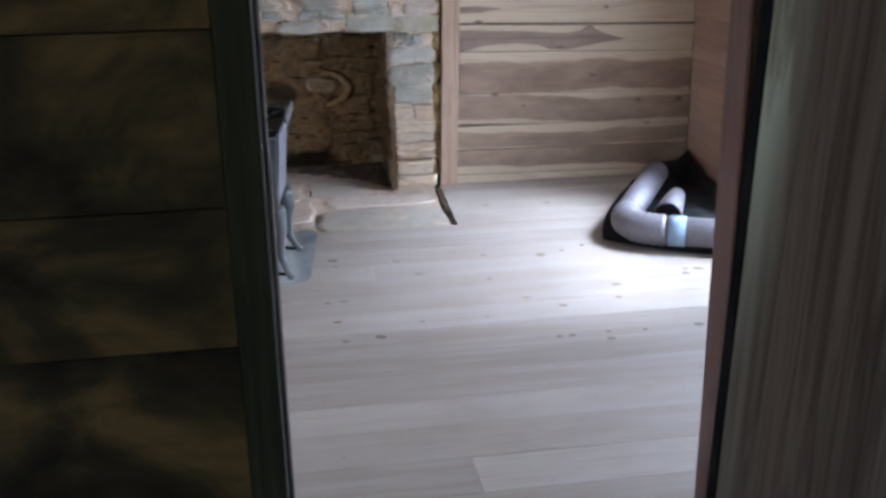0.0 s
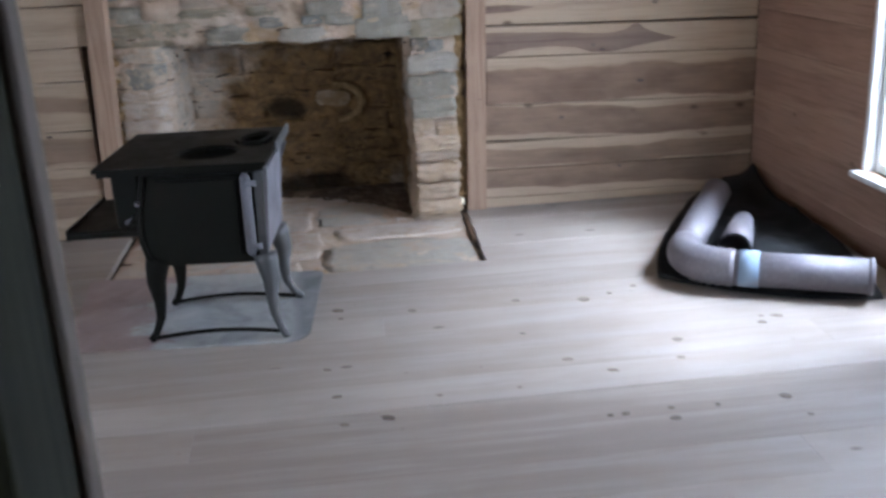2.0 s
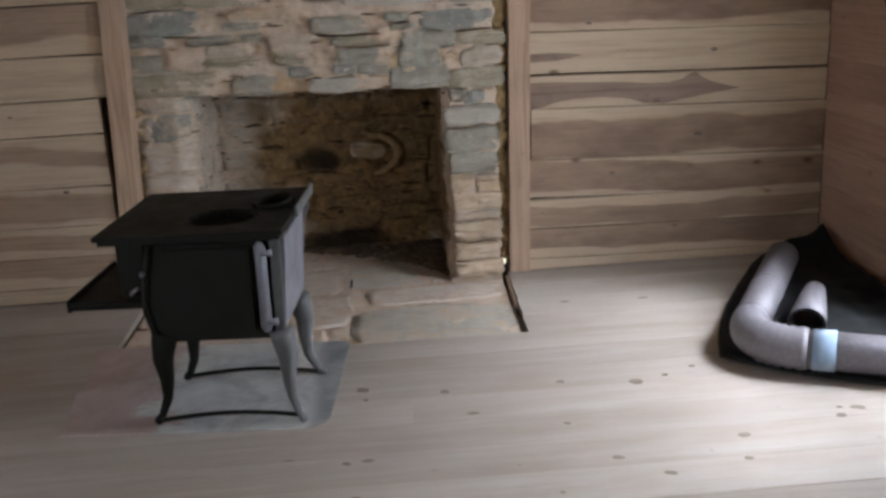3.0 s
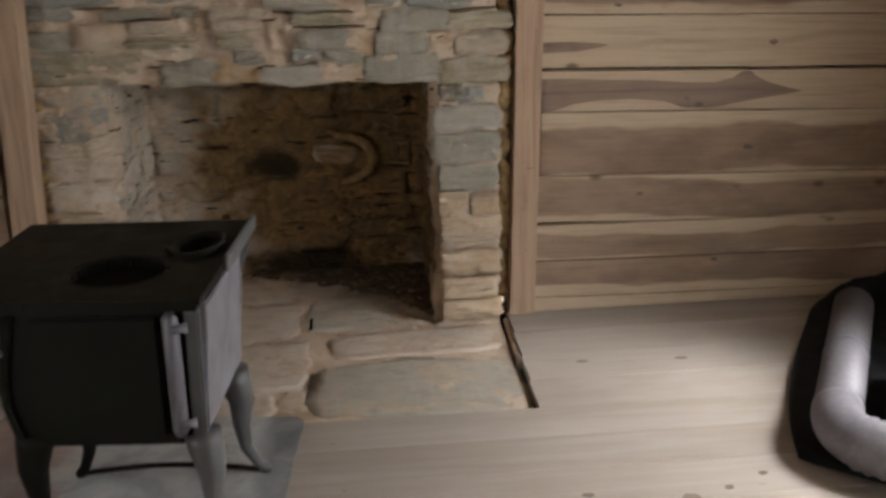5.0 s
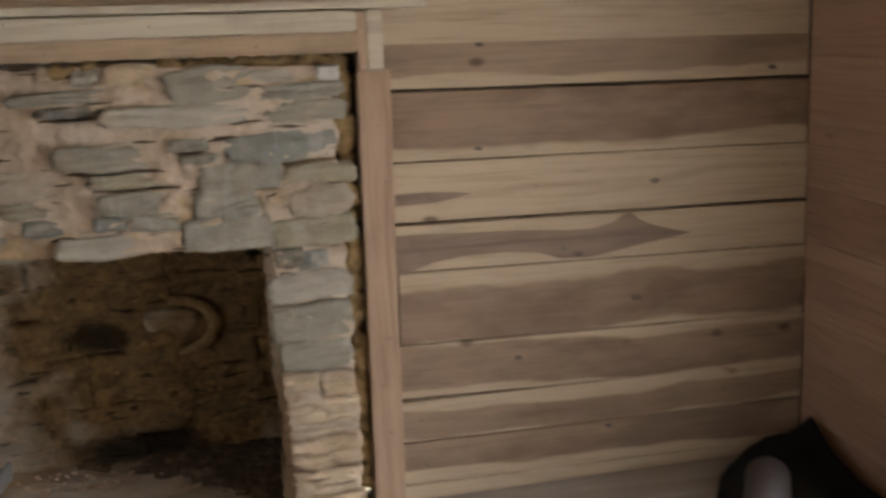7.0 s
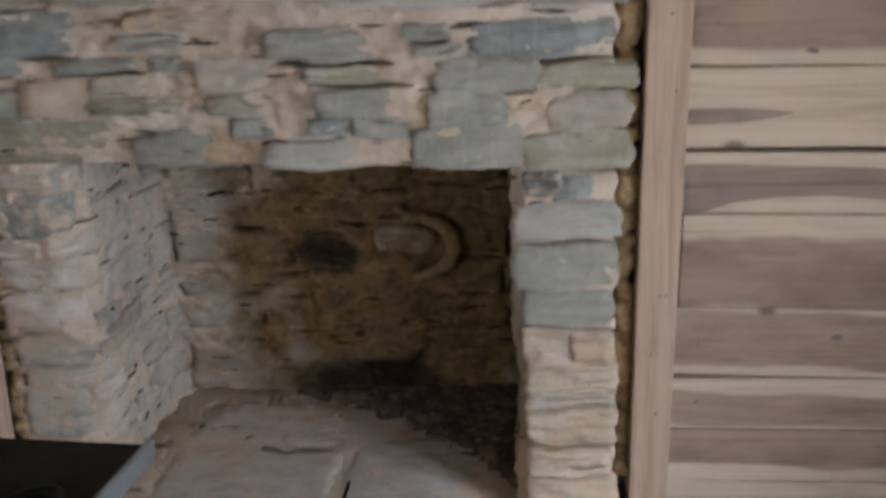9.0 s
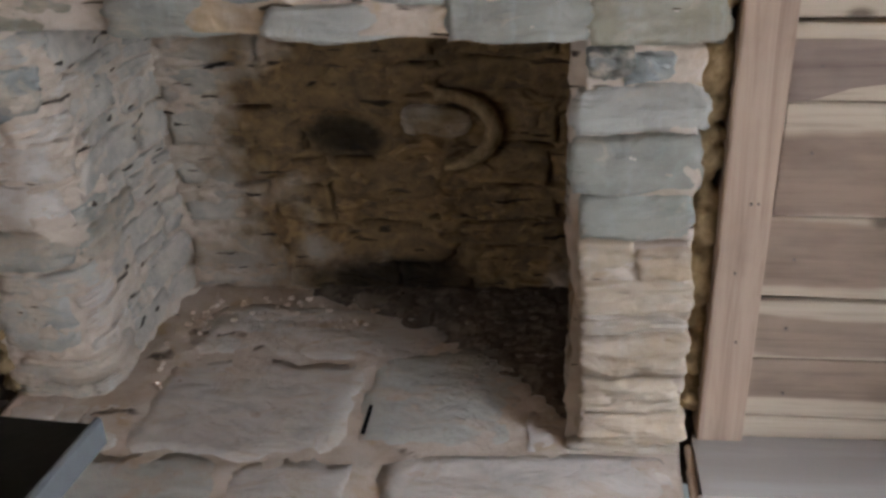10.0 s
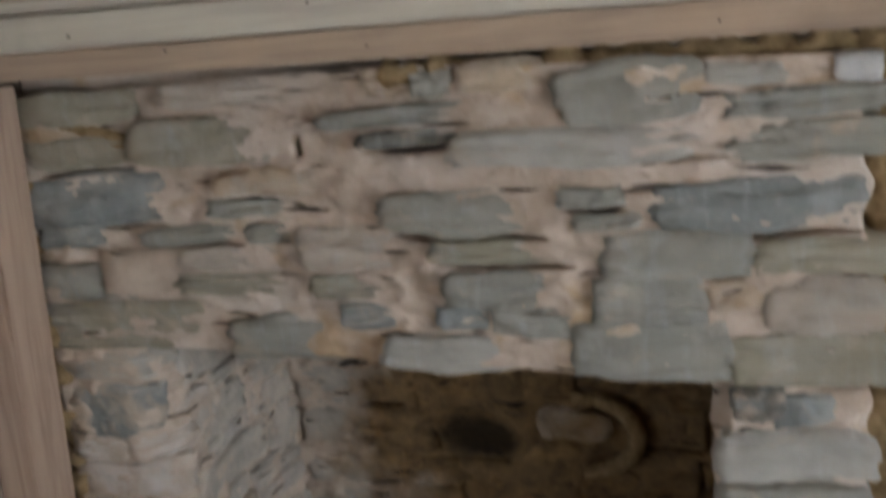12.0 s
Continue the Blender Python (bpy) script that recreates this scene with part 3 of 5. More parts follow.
# added black strip that paints the shadow between jamb and board
part("weather_strip", box((-0.0015, YA + 0.010, 0.0), (0.0015, YA + 0.042, DZ)), SOOT_SHADE_BLACK, door_frame, "black strip standing for the shadow gap beside the jamb", pose(DX1 - 0.048, 0, 0, 0, LEAN, 0))
part("head", box((DX0 - 0.028, YA + 0.035, DZ), (DX1 + 0.028, YD + 0.004, DZ + 0.028), 0.004), JAMB, door_frame)
casing = thing("door_casing", pose(0, 0, 0), "dark greenish casing board beside the doorway", "casing", kind="structure")
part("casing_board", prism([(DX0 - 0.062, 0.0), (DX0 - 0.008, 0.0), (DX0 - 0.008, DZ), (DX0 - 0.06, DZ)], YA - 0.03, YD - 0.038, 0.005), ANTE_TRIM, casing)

# ---- window ----
window = thing("window_1", pose(XR, (WY0 + WY1) / 2, WZ0), "white-painted six-over-six sash window glowing with daylight", "window", kind="structure")
ww, wh = WY1 - WY0, WZ1 - WZ0


def wpart(name, lo, hi, mat, parent=window, bevel=0.004):
    return part(name, box(lo, hi, bevel), mat, parent)


wpart("window_frame", (0.0, -ww / 2 + 0.0, 0.0), (0.15, -ww / 2 + 0.03, wh), WHITE)
wpart("window_frame", (0.0, ww / 2 - 0.03, 0.0), (0.15, ww / 2, wh), WHITE)
wpart("window_frame", (0.0, -ww / 2 + 0.031, wh - 0.03), (0.15, ww / 2 - 0.031, wh), WHITE)
wpart("window_sill", (-0.045, -ww / 2 - 0.025, -0.03), (0.15, ww / 2 + 0.025, -0.001), WHITE)
for z0, z1, x0 in ((0.0, wh / 2 + 0.02, 0.045), (wh / 2 - 0.02, wh - 0.031, 0.085)):
    sash = wpart("sash", (x0, -ww / 2 + 0.031, z0), (x0 + 0.035, -ww / 2 + 0.07, z1), WHITE)
    wpart("stile", (x0, ww / 2 - 0.07, z0), (x0 + 0.035, ww / 2 - 0.031, z1), WHITE, sash)
    wpart("rail", (x0, -ww / 2 + 0.07, z0), (x0 + 0.035, ww / 2 - 0.07, z0 + 0.045), WHITE, sash)
    wpart("rail", (x0, -ww / 2 + 0.07, z1 - 0.04), (x0 + 0.035, ww / 2 - 0.07, z1), WHITE, sash)
    iw = ww - 0.14
    for k in (1, 2):
        y = -iw / 2 + iw * k / 3
        wpart("muntin", (x0 + 0.006, y - 0.011, z0 + 0.045), (x0 + 0.029, y + 0.011, z1 - 0.04), WHITE, sash, 0.003)
    zm = (z0 + z1) / 2
    wpart("muntin", (x0 + 0.005, -iw / 2, zm - 0.011), (x0 + 0.030, iw / 2, zm + 0.011), WHITE, sash, 0.003)
    for i in range(3):
        for lo_, hi_ in ((z0 + 0.045, zm - 0.011), (zm + 0.011, z1 - 0.04)):
            y = -iw / 2 + iw * i / 3
            g = wpart("pane", (x0 + 0.016, y + 0.006, lo_), (x0 + 0.019, y + iw / 3 - 0.006, hi_), GLASS, sash, 0)
            g.visible_shadow = False
# two unseen copies, added only to carry the fill lamps
window_2 = copy_thing(window, pose(XR, (VY0 + VY1) / 2, WZ0))
window_2.name = "window_2"
window_3 = copy_thing(window, pose(XL, (VY0 + VY1) / 2, WZ0, 0, 0, 180))
window_3.name = "window_3"

# ---- masonry ----
fireplace = thing("fireplace", pose(0, 0, 0), "rubble stone fireplace with clay mortar and a sooty firebox", "fireplace")


def open_joints(rects, share, half=0.005, chosen=()):
    """Under some stones the mortar has fallen out: runs (start, end, edge, half width). Chosen stones: all along; others by chance."""
    pick = random.Random(5)
    runs = [(x - 0.50 * w, x + 0.50 * w, z - 0.565 * h - 0.005, half * 1.7) for x, z, w, h in chosen]
    for x, z, w, h in rects:
        if pick.random() < share:
            a, b = sorted((pick.uniform(-0.55, 0.3), pick.uniform(-0.1, 0.55)))
            runs.append((x + a * w, x + max(b, a + 0.35) * w, z - 0.56 * h - 0.002, half * pick.uniform(0.6, 1.5)))
        if pick.random() < share * 0.35:
            side = pick.choice((-0.5, 0.5))
            runs.append((x + side * w - 0.007, x + side * w + 0.007, z - h * 0.25, h * 0.3))
    return runs


def joint_depth(runs, x, z, deepest=0.07):
    best = 0.0
    for a, b, edge, half in runs:
        if a - 0.03 < x < b + 0.03 and abs(z - edge) < half + 0.03:
            q = Vector((x * 5.5, edge * 7.0, 3.0))
            xx, zz = x - WARP * noise.noise(q), z - 0.8 * WARP * noise.noise(q + Vector((9, 4, 7)))
            if a < xx < b:
                taper = min(1.0, (xx - a) / (0.3 * (b - a)), (b - xx) / (0.3 * (b - a)))
                best = max(best, min(1.0, max(0.0, 1.5 * (1 - abs(zz - edge) / (half * (0.4 + 0.6 * taper))))))
    return deepest * best


def front(x0, x1, z0, z1, runs=()):
    def where(s, t):
        z = z0 + t * (z1 - (0.042 * max(0.0, (s - 0.55) / 0.45) ** 0.7 if z1 > 1.5 else 0.0) - z0)
        a, b = x0, x1
        if b == FX1:
            b += 0.022 * noise.noise((z * 16, 3.0, 1.0)) - 0.010
        if a == FX0:
            a += 0.022 * noise.noise((z * 14, 9.0, 1.0)) + 0.006
        x = a + s * (b - a)
        return Vector((x, face_y(x) - 0.008 + joint_depth(runs, x, z), z)), Vector((0, -1, 0))
    return where


def mortar(nu, nv, where, mat, thick=0.12, amp=0.017, seed=1.0):
    return part("mortar_bed", slab(nu, nv, where, thick, amp, 11.0, seed), mat, fireplace, smooth=True)


# the west pier runs round into the firebox in one curve
WEST = [Vector(p) for p in ((FX0, 0.125), (-1.66, 0.120), (-1.57, 0.112), (-1.515, 0.135), (-1.492, 0.19), (-1.497, 0.30), (-1.512, 0.46), (-1.50, 0.62), (-1.465, 0.80))]
WEST_RUN = [0.0]
for p, q in zip(WEST, WEST[1:]):
    WEST_RUN.append(WEST_RUN[-1] + (q - p).length)


def west_at(run):
    """Place and outward direction on the west pier, that far along it."""
    k = max(i for i in range(len(WEST) - 1) if WEST_RUN[i] <= run + 1e-9)
    f = (run - WEST_RUN[k]) / (WEST_RUN[k + 1] - WEST_RUN[k])
    p = WEST[k].lerp(WEST[k + 1], f)
    lo, hi = max(0.0, run - 0.05), min(WEST_RUN[-1] - 1e-6, run + 0.05)

    def spot(r):
        j = max(i for i in range(len(WEST) - 1) if WEST_RUN[i] <= r + 1e-9)
        return WEST[j].lerp(WEST[j + 1], (r - WEST_RUN[j]) / (WEST_RUN[j + 1] - WEST_RUN[j]))

    d = (spot(hi) - spot(lo)).normalized()
    return p, d


def west_face(u, t):
    p, d = west_at(u * (WEST_RUN[-1] - 1e-6))
    z = HZ - 0.05 + t * (OZ + 0.05 - HZ)
    n = Vector((d.y, -d.x, 0))
    return Vector((p.x, p.y, z)) + n * (0.003 - joint_depth(west_runs, u * WEST_RUN[-1], z, 0.04)), n


RJ = lambda s, t: (Vector((OX1 + 0.005 + 0.02 * s, face_y(OX1) + 0.02 + s * 0.78, HZ - 0.04 + t * 1.1)), Vector((-1, 0, 0)))
BK = lambda s, t: (Vector((OX0 - 0.04 + s * (OX1 - OX0 + 0.06), 0.750 - 0.05 * t + joint_depth(back_runs, OX0 - 0.04 + s * (OX1 - OX0 + 0.06), HZ - 0.04 + t * 1.15), HZ - 0.04 + t * 1.15)), Vector((0, -1, 0)))
TP = lambda s, t: (Vector((OX0 - 0.1 + s * (OX1 - OX0 + 0.2), 0.10 + t * 0.72, OZ + 0.13)), Vector((0, 0, -1)))
mortar(22, 34, RJ, SOOTY_MORTAR, 0.15, 0.02, 6.6)
mortar(30, 18, TP, SOOTY_MORTAR, 0.10, 0.014, 8.8)

rng = random.Random(11)


def overlaps(r, others, pad):
    x, z, w, h = r
    return any(abs(x - o[0]) < (w + o[2]) / 2 + pad and abs(z - o[1]) < (h + o[3]) / 2 + pad for o in others)


def scatter(fixed, x0, x1, z0, z1, sizes, holes=(), pad=0.006, tries=500, aspect=(2.0, 4.2), grow=0.0, keep=0):
    """Stones of falling size, wherever they fit between the fixed ones."""
    found = list(fixed)
    for h0 in sizes:
        for _ in range(tries):
            h = h0 * rng.uniform(0.8, 1.25)
            w = h * rng.uniform(*aspect)
            r = (rng.uniform(x0 + w / 2, x1 - w / 2) if x1 - x0 > w else (x0 + x1) / 2, rng.uniform(z0 + h / 2, z1 - h / 2), min(w, x1 - x0), h)
            if not overlaps(r, found, pad) and not overlaps(r, holes, -0.004):
                found.append(r)
    # let each stone grow until it meets its neighbours
    found = [list(r) for r in found]
    for _ in range(12):
        for k, r in enumerate(found):
            if k < keep:
                continue
            rest = found[:k] + found[k + 1:]
            for dx, dz in ((-1, 0), (1, 0), (0, -1), (0, 1)):
                g = [r[0] + dx * 0.004, r[1] + dz * 0.004, r[2] + abs(dx) * 0.008, r[3] + abs(dz) * 0.008]
                if x0 <= g[0] - g[2] / 2 and g[0] + g[2] / 2 <= x1 and z0 <= g[1] - g[3] / 2 and g[1] + g[3] / 2 <= z1 and g[3] < 0.26 + grow:
                    if not overlaps(g, rest, 0.004) and not overlaps(g, holes, -0.004):
                        r[:] = g
    return found


def lay(rects, place, mat, depth=0.022, parent=fireplace, name="stone", square=0.82, tones="ggobpt", behind=0.02, chosen="", full=1.0):
    """Set stones; chosen gives the tones of the first ones, the rest are drawn from tones."""
    for k, (x, z, w, h) in enumerate(rects):
        sd = rng.uniform(0, 90)
        ob = part(name, stone_mesh(w * full, h * full * full, depth * rng.uniform(0.7, 1.25), sd, square * rng.uniform(0.75, 1.1), x, z, behind), mat, parent, "", place(x, z, rng.uniform(-1, 1)), True)
        tone = TONES[chosen[k] if k < len(chosen) else rng.choice(tones)]
        shade = rng.uniform(0.92, 1.08)
        ob.color = (*(shade * c for c in tone), 1)


OPENING = [((OX0 + OX1) / 2, OZ / 2 - 0.1, OX1 - OX0, OZ + 0.2)]
# courses of the face from the lintel up: centre, height, width and thickness of each stone
COURSE_1 = [(-1.554, 1.010, 0.429, 0.105), (-1.129, 0.989, 0.288, 0.080), (-0.940, 1.046, 0.117, 0.050), (-0.744, 0.983, 0.319, 0.062), (-0.598, 1.043, 0.141, 0.038), (-0.390, 1.002, 0.262, 0.097),
            (-0.124, 0.980, 0.262, 0.089), (-0.734, 1.046, 0.111, 0.040)]
COURSE_2 = [(-1.638, 1.114, 0.250, 0.076), (-1.254, 1.106, 0.286, 0.040), (-0.626, 1.107, 0.278, 0.072), (-0.385, 1.092, 0.196, 0.080), (-0.091, 1.078, 0.190, 0.088), (-0.235, 1.102, 0.082, 0.046),
            (-0.973, 1.108, 0.170, 0.050)]
COURSE_3 = [(-1.659, 1.218, 0.162, 0.049), (-1.156, 1.213, 0.104, 0.036), (-0.970, 1.184, 0.208, 0.080), (-0.649, 1.184, 0.264, 0.041), (-0.336, 1.174, 0.251, 0.075), (-0.093, 1.166, 0.220, 0.063),
            (-1.350, 1.215, 0.250, 0.035), (-1.245, 1.160, 0.284, 0.043)]
COURSE_4 = [(-1.579, 1.301, 0.340, 0.100), (-1.204, 1.268, 0.181, 0.041), (-1.103, 1.322, 0.310, 0.048), (-0.722, 1.255, 0.317, 0.072), (-0.481, 1.287, 0.110, 0.036), (-0.454, 1.240, 0.119, 0.028),
            (-0.205, 1.256, 0.330, 0.078)]
COURSE_5 = [(-1.604, 1.402, 0.263, 0.062), (-1.264, 1.415, 0.390, 0.092), (-0.824, 1.444, 0.320, 0.036), (-0.812, 1.399, 0.200, 0.028), (-0.504, 1.374, 0.430, 0.060), (-0.110, 1.356, 0.235, 0.060)]
COURSE_6 = [(-1.605, 1.500, 0.300, 0.074), (-1.146, 1.506, 0.439, 0.046), (-0.851, 1.507, 0.094, 0.048), (-0.759, 1.496, 0.085, 0.040), (-0.621, 1.500, 0.151, 0.050), (-0.394, 1.458, 0.248, 0.090),
            (-0.210, 1.474, 0.118, 0.034), (-0.046, 1.474, 0.066, 0.042), (-0.120, 1.420, 0.235, 0.050)]
RIGHT_PIER = [(-0.210, 0.901, 0.105, 0.070), (-0.128, 0.887, 0.105, 0.066), (-0.150, 0.802, 0.280, 0.100), (-0.154, 0.688, 0.272, 0.118), (-0.148, 0.572, 0.236, 0.104)]
LOW_PIER = [(-0.205, 0.478, 0.125, 0.090), (-0.080, 0.462, 0.119, 0.075), (-0.140, 0.384, 0.250, 0.080), (-0.142, 0.311, 0.240, 0.048), (-0.140, 0.228, 0.250, 0.100), (-0.150, 0.128, 0.240, 0.075), (-0.142, 0.042, 0.240, 0.078)]
UPPER = COURSE_1 + COURSE_2 + COURSE_3 + COURSE_4 + COURSE_5 + COURSE_6
UPPER_TONES = "ogbpgg" + "ob" + "gogglto" + "bglogogl" + "bgtgggb" + "oogdpg" + "oltgcgpwg"
HOLLOW = [COURSE_4[0], COURSE_5[0], COURSE_4[4], COURSE_4[3], COURSE_3[3], COURSE_4[6], COURSE_3[7], COURSE_3[6], COURSE_5[3]]
WEST_PIER = [((FX0 + OX0) / 2, OZ / 2 - 0.1, OX0 - FX0, OZ + 0.2)]
QUOINS = RIGHT_PIER + LOW_PIER
face = scatter(UPPER + QUOINS, FX0, FX1, HZ, 1.515, (0.045, 0.032), OPENING + WEST_PIER, tries=160, keep=len(UPPER + QUOINS))
fill = face[len(UPPER + QUOINS):]
face_runs = open_joints(face, 0.28, chosen=HOLLOW + RIGHT_PIER[2:5:2] + LOW_PIER[3:6])
mortar(24, 300, front(OX1 + 0.03, FX1, HZ - 0.05, OZ, face_runs), MORTAR, 0.2, 0.011, seed=2.9)
mortar(220, 190, front(FX0, FX1, OZ + 0.001, 1.535, face_runs), MORTAR, 0.16, 0.011, seed=4.1)


def on_face(x, z, a):
    return pose(x, face_y(x) - 0.003, z, 0, a, 0)


lay(UPPER, on_face, STONE, 0.016, square=0.7, behind=0.12, chosen=UPPER_TONES, full=1.07)
lay(RIGHT_PIER, on_face, STONE, 0.020, square=0.8, behind=0.15, chosen="dbpgg")
lay(LOW_PIER, on_face, CLAYED_STONE, 0.018, square=0.85, behind=0.15, chosen="ctcltct")
lay(fill, on_face, CLAYED_STONE, 0.012, tones="gtol")

back = scatter([(-1.31, 0.40, 0.26, 0.10), (-1.31, 0.27, 0.22, 0.12), (-1.29, 0.11, 0.21, 0.15), (-1.13, 0.50, 0.15, 0.08), (-0.43, 0.40, 0.19, 0.12),
                (-0.85, 0.14, 0.44, 0.11)], OX0 + 0.02, OX1 - 0.03, HZ + 0.02, 1.05, (0.11, 0.08, 0.06, 0.04), [(-0.645, 0.525, 0.26, 0.20)], pad=0.012)
back_runs = open_joints(back, 0.8, 0.009)
mortar(120, 280, BK, SOOTY_MORTAR, 0.15, 0.02, 7.7)
lay([(-0.665, 0.535, 0.21, 0.10)], lambda x, z, a: pose(x, 0.716, z, 0, a, 0), CLAYED_STONE, 0.016, square=0.3, chosen="s")
lay(back, lambda x, z, a: pose(x, 0.757 - 0.05 * z / 1.1, z, 0, a, 0), SOOTY_STONE, 0.013)
west = scatter([(0.14, 0.81, 0.26, 0.13), (0.12, 0.20, 0.22, 0.16), (0.13, 0.52, 0.22, 0.10)], 0.01, WEST_RUN[-1] - 0.05, HZ + 0.01, OZ, (0.075, 0.055, 0.04, 0.03), pad=0.008, aspect=(2.4, 5.0), grow=-0.14)

west_runs = open_joints(west, 0.4)
mortar(110, 260, west_face, SOOTY_MORTAR, 0.05, 0.017, 1.3)


def lay_west(rects, mat, depth, tones, chosen=""):
    """Stones bent to the curve of the west pier."""
    for k, (run, z, w, h) in enumerate(rects):
        p, _ = west_at(run)
        bm = stone_mesh(w, h, depth * rng.uniform(0.7, 1.25), rng.uniform(0, 90), rng.uniform(0.5, 0.8), run, z, 0.02)
        for v in bm.verts:
            q, d = west_at(min(WEST_RUN[-1] - 1e-3, max(1e-3, run + v.co.x)))
            side = Vector((d.y, -d.x)) * -v.co.y
            v.co = Vector((q.x + side.x - p.x, q.y + side.y - p.y, v.co.z))
        ob = part("stone", bm, mat, fireplace, "", pose(p.x, p.y, z), True)
        ob.color = (*TONES[chosen[k] if k < len(chosen) else rng.choice(tones)], 1)


lay_west([r for r in west if r[0] < 0.46], CLAYED_STONE, 0.011, "phhlg", "bph")
lay_west([r for r in west if r[0] >= 0.46], SOOTY_STONE, 0.011, "p")
right = scatter([], 0.03, 0.72, HZ + 0.02, 1.03, (0.12, 0.09, 0.06), pad=0.012, aspect=(1.4, 3.0))
lay(right, lambda y, z, a: pose(OX1 + 0.012 + 0.02 * y, y, z, 0, a, -90), SOOTY_STONE, 0.014)
# rounded stone with its open collar of brown clay on the back wall
arc = [(-0.635 + 0.14 * math.cos(a), 0.694, 0.515 + 0.105 * math.sin(a)) for a in [radians(100 - 12 * i) for i in range(17)]]
part("clay_collar", sweep(arc, [0.017 + 0.009 * math.sin(math.pi * i / 16) for i in range(17)], 8), CLAY, fireplace, "arched rim of brown clay on the back wall", smooth=True)

# chimney mass that closes the firebox behind
part("chimney_core", box((FX0, 0.93, -0.2), (0.10, 1.1, CEIL)), MORTAR, fireplace)
part("chimney_core", box((FX0 - 0.05, 0.17, -0.2), (FX0 + 0.12, 0.93, CEIL)), MORTAR, fireplace)
part("chimney_core", box((-0.17, 0.17, -0.2), (-0.03, 0.93, CEIL)), MORTAR, fireplace)
part("chimney_core", box((FX0 + 0.12, 0.16, 1.25), (-0.17, 0.93, CEIL)), MORTAR, fireplace)

# clay pressed into the gaps beside the posts
for x, y0, z0 in ((0.006, 0.035, 0.065), (FX0 - 0.002, 0.150, -0.02)):
    n = 70
    pts = [(x + rng.uniform(-0.014, 0.004), y0 + rng.uniform(-0.012, 0.012), z0 + (1.53 - z0) * i / n) for i in range(n + 1)]
    part("clay_chinking", sweep(pts, [rng.choice((0.022, 0.030, 0.038, 0.044)) for _ in pts], 10), CLAY, fireplace, "lumpy brown clay in the gap", smooth=True)
    part("gap_board", box((x - 0.06, y0 + 0.05, z0), (x + 0.12, y0 + 0.09, 1.69)), DARKWOOD, fireplace)

part("gap_board", box((FX0 - 0.20, 0.162, -0.2), (FX0 - 0.002, 0.204, 1.69)), DARKWOOD, fireplace)
# a chink of daylight stays open at the foot of the east gap
part("gap_board", box((0.010, 0.062, -0.2), (0.13, 0.11, 0.064)), DARKWOOD, fireplace)
part("gap_board", box((-0.08, 0.062, -0.2), (-0.012, 0.11, 0.064)), DARKWOOD, fireplace)
part("gap_board", box((-0.0118, 0.062, -0.2), (0.0098, 0.11, 0.006)), DARKWOOD, fireplace)

# rough clay packed under the header
pts = [(-0.86 + 0.86 * i / 40, 0.03 + rng.uniform(-0.01, 0.01), 1.517 + rng.uniform(-0.008, 0.008) - 0.012 * i / 40) for i in range(41)]
part("clay_chinking", sweep(pts, [rng.choice((0.016, 0.024, 0.030)) for _ in pts], 10), CLAY, fireplace, "lumpy brown clay under the header", smooth=True)

# raw brown clay smeared between the stones of the upper west corner
pts = [(-1.66 + 0.32 * i / 14, 0.0, 1.462 - 0.13 * (i / 14) ** 1.6 + rng.uniform(-0.006, 0.006)) for i in range(15)]
part("clay_smear", sweep([(x, face_y(x) + 0.004, z) for x, _, z in pts], [0.006 + 0.016 * math.sin(math.pi * (i + 0.5) / 15) * rng.uniform(0.7, 1.2) for i in range(15)], 8), CLAY, fireplace, "smear of raw brown clay", smooth=True)

# ---- timber frame round the masonry ----
surround = thing("fireplace_surround", pose(0, 0, 0), "sawn timber posts and header framing the stone fireplace", "surround")
part("post", prism([(0.012, 0.0), (0.115, 0.0), (0.154, 1.47), (0.050, 1.47)], -0.03, 0.10, 0.004), POST, surround)
part("post", prism([(-1.882, 0.0), (-1.787, 0.0), (-1.722, 1.56), (-1.817, 1.56)], -0.03, 0.10, 0.004), POST, surround)
part("upper_trim", prism([(0.085, 1.472), (0.135, 1.472), (0.138, 1.652), (0.088, 1.652)], -0.035, 0.04, 0.003), HEADER, surround)
part("reveal", box((0.0545, -0.045, 1.472), (0.084, 0.10, 1.650), 0.002), POST, surround)
part("lower_header", prism([(-1.82, 1.575), (0.054, 1.528), (0.054, 1.590), (-1.82, 1.625)], -0.055, 0.13, 0.004), HEADER_PINK, surround)
part("header", prism([(-1.82, 1.628), (0.054, 1.593), (0.056, 1.652), (-1.82, 1.697)], -0.062, 0.13, 0.004), HEADER, surround)
part("mantel_shelf", prism([(-2.05, 1.707), (0.27, 1.655), (0.27, 1.678), (-2.05, 1.730)], -0.085, 0.0, 0.004), HEADER, surround)

# ---- hearth ----
hearth = thing("hearth", pose(0, 0, 0), "flagstone hearth set level with the floorboards", "hearth")
part("hearth_bed", slab(130, 120, lambda s, t: (Vector((FX0 + s * (FX1 + 0.012 - FX0 - 0.038 * (1 - t)), -0.845 + t * 1.60, HZ + 0.0062)), Vector((0, 0, 1))), 0.15, 0.0060, 8.0, 3.3), MORTAR, hearth, smooth=True)
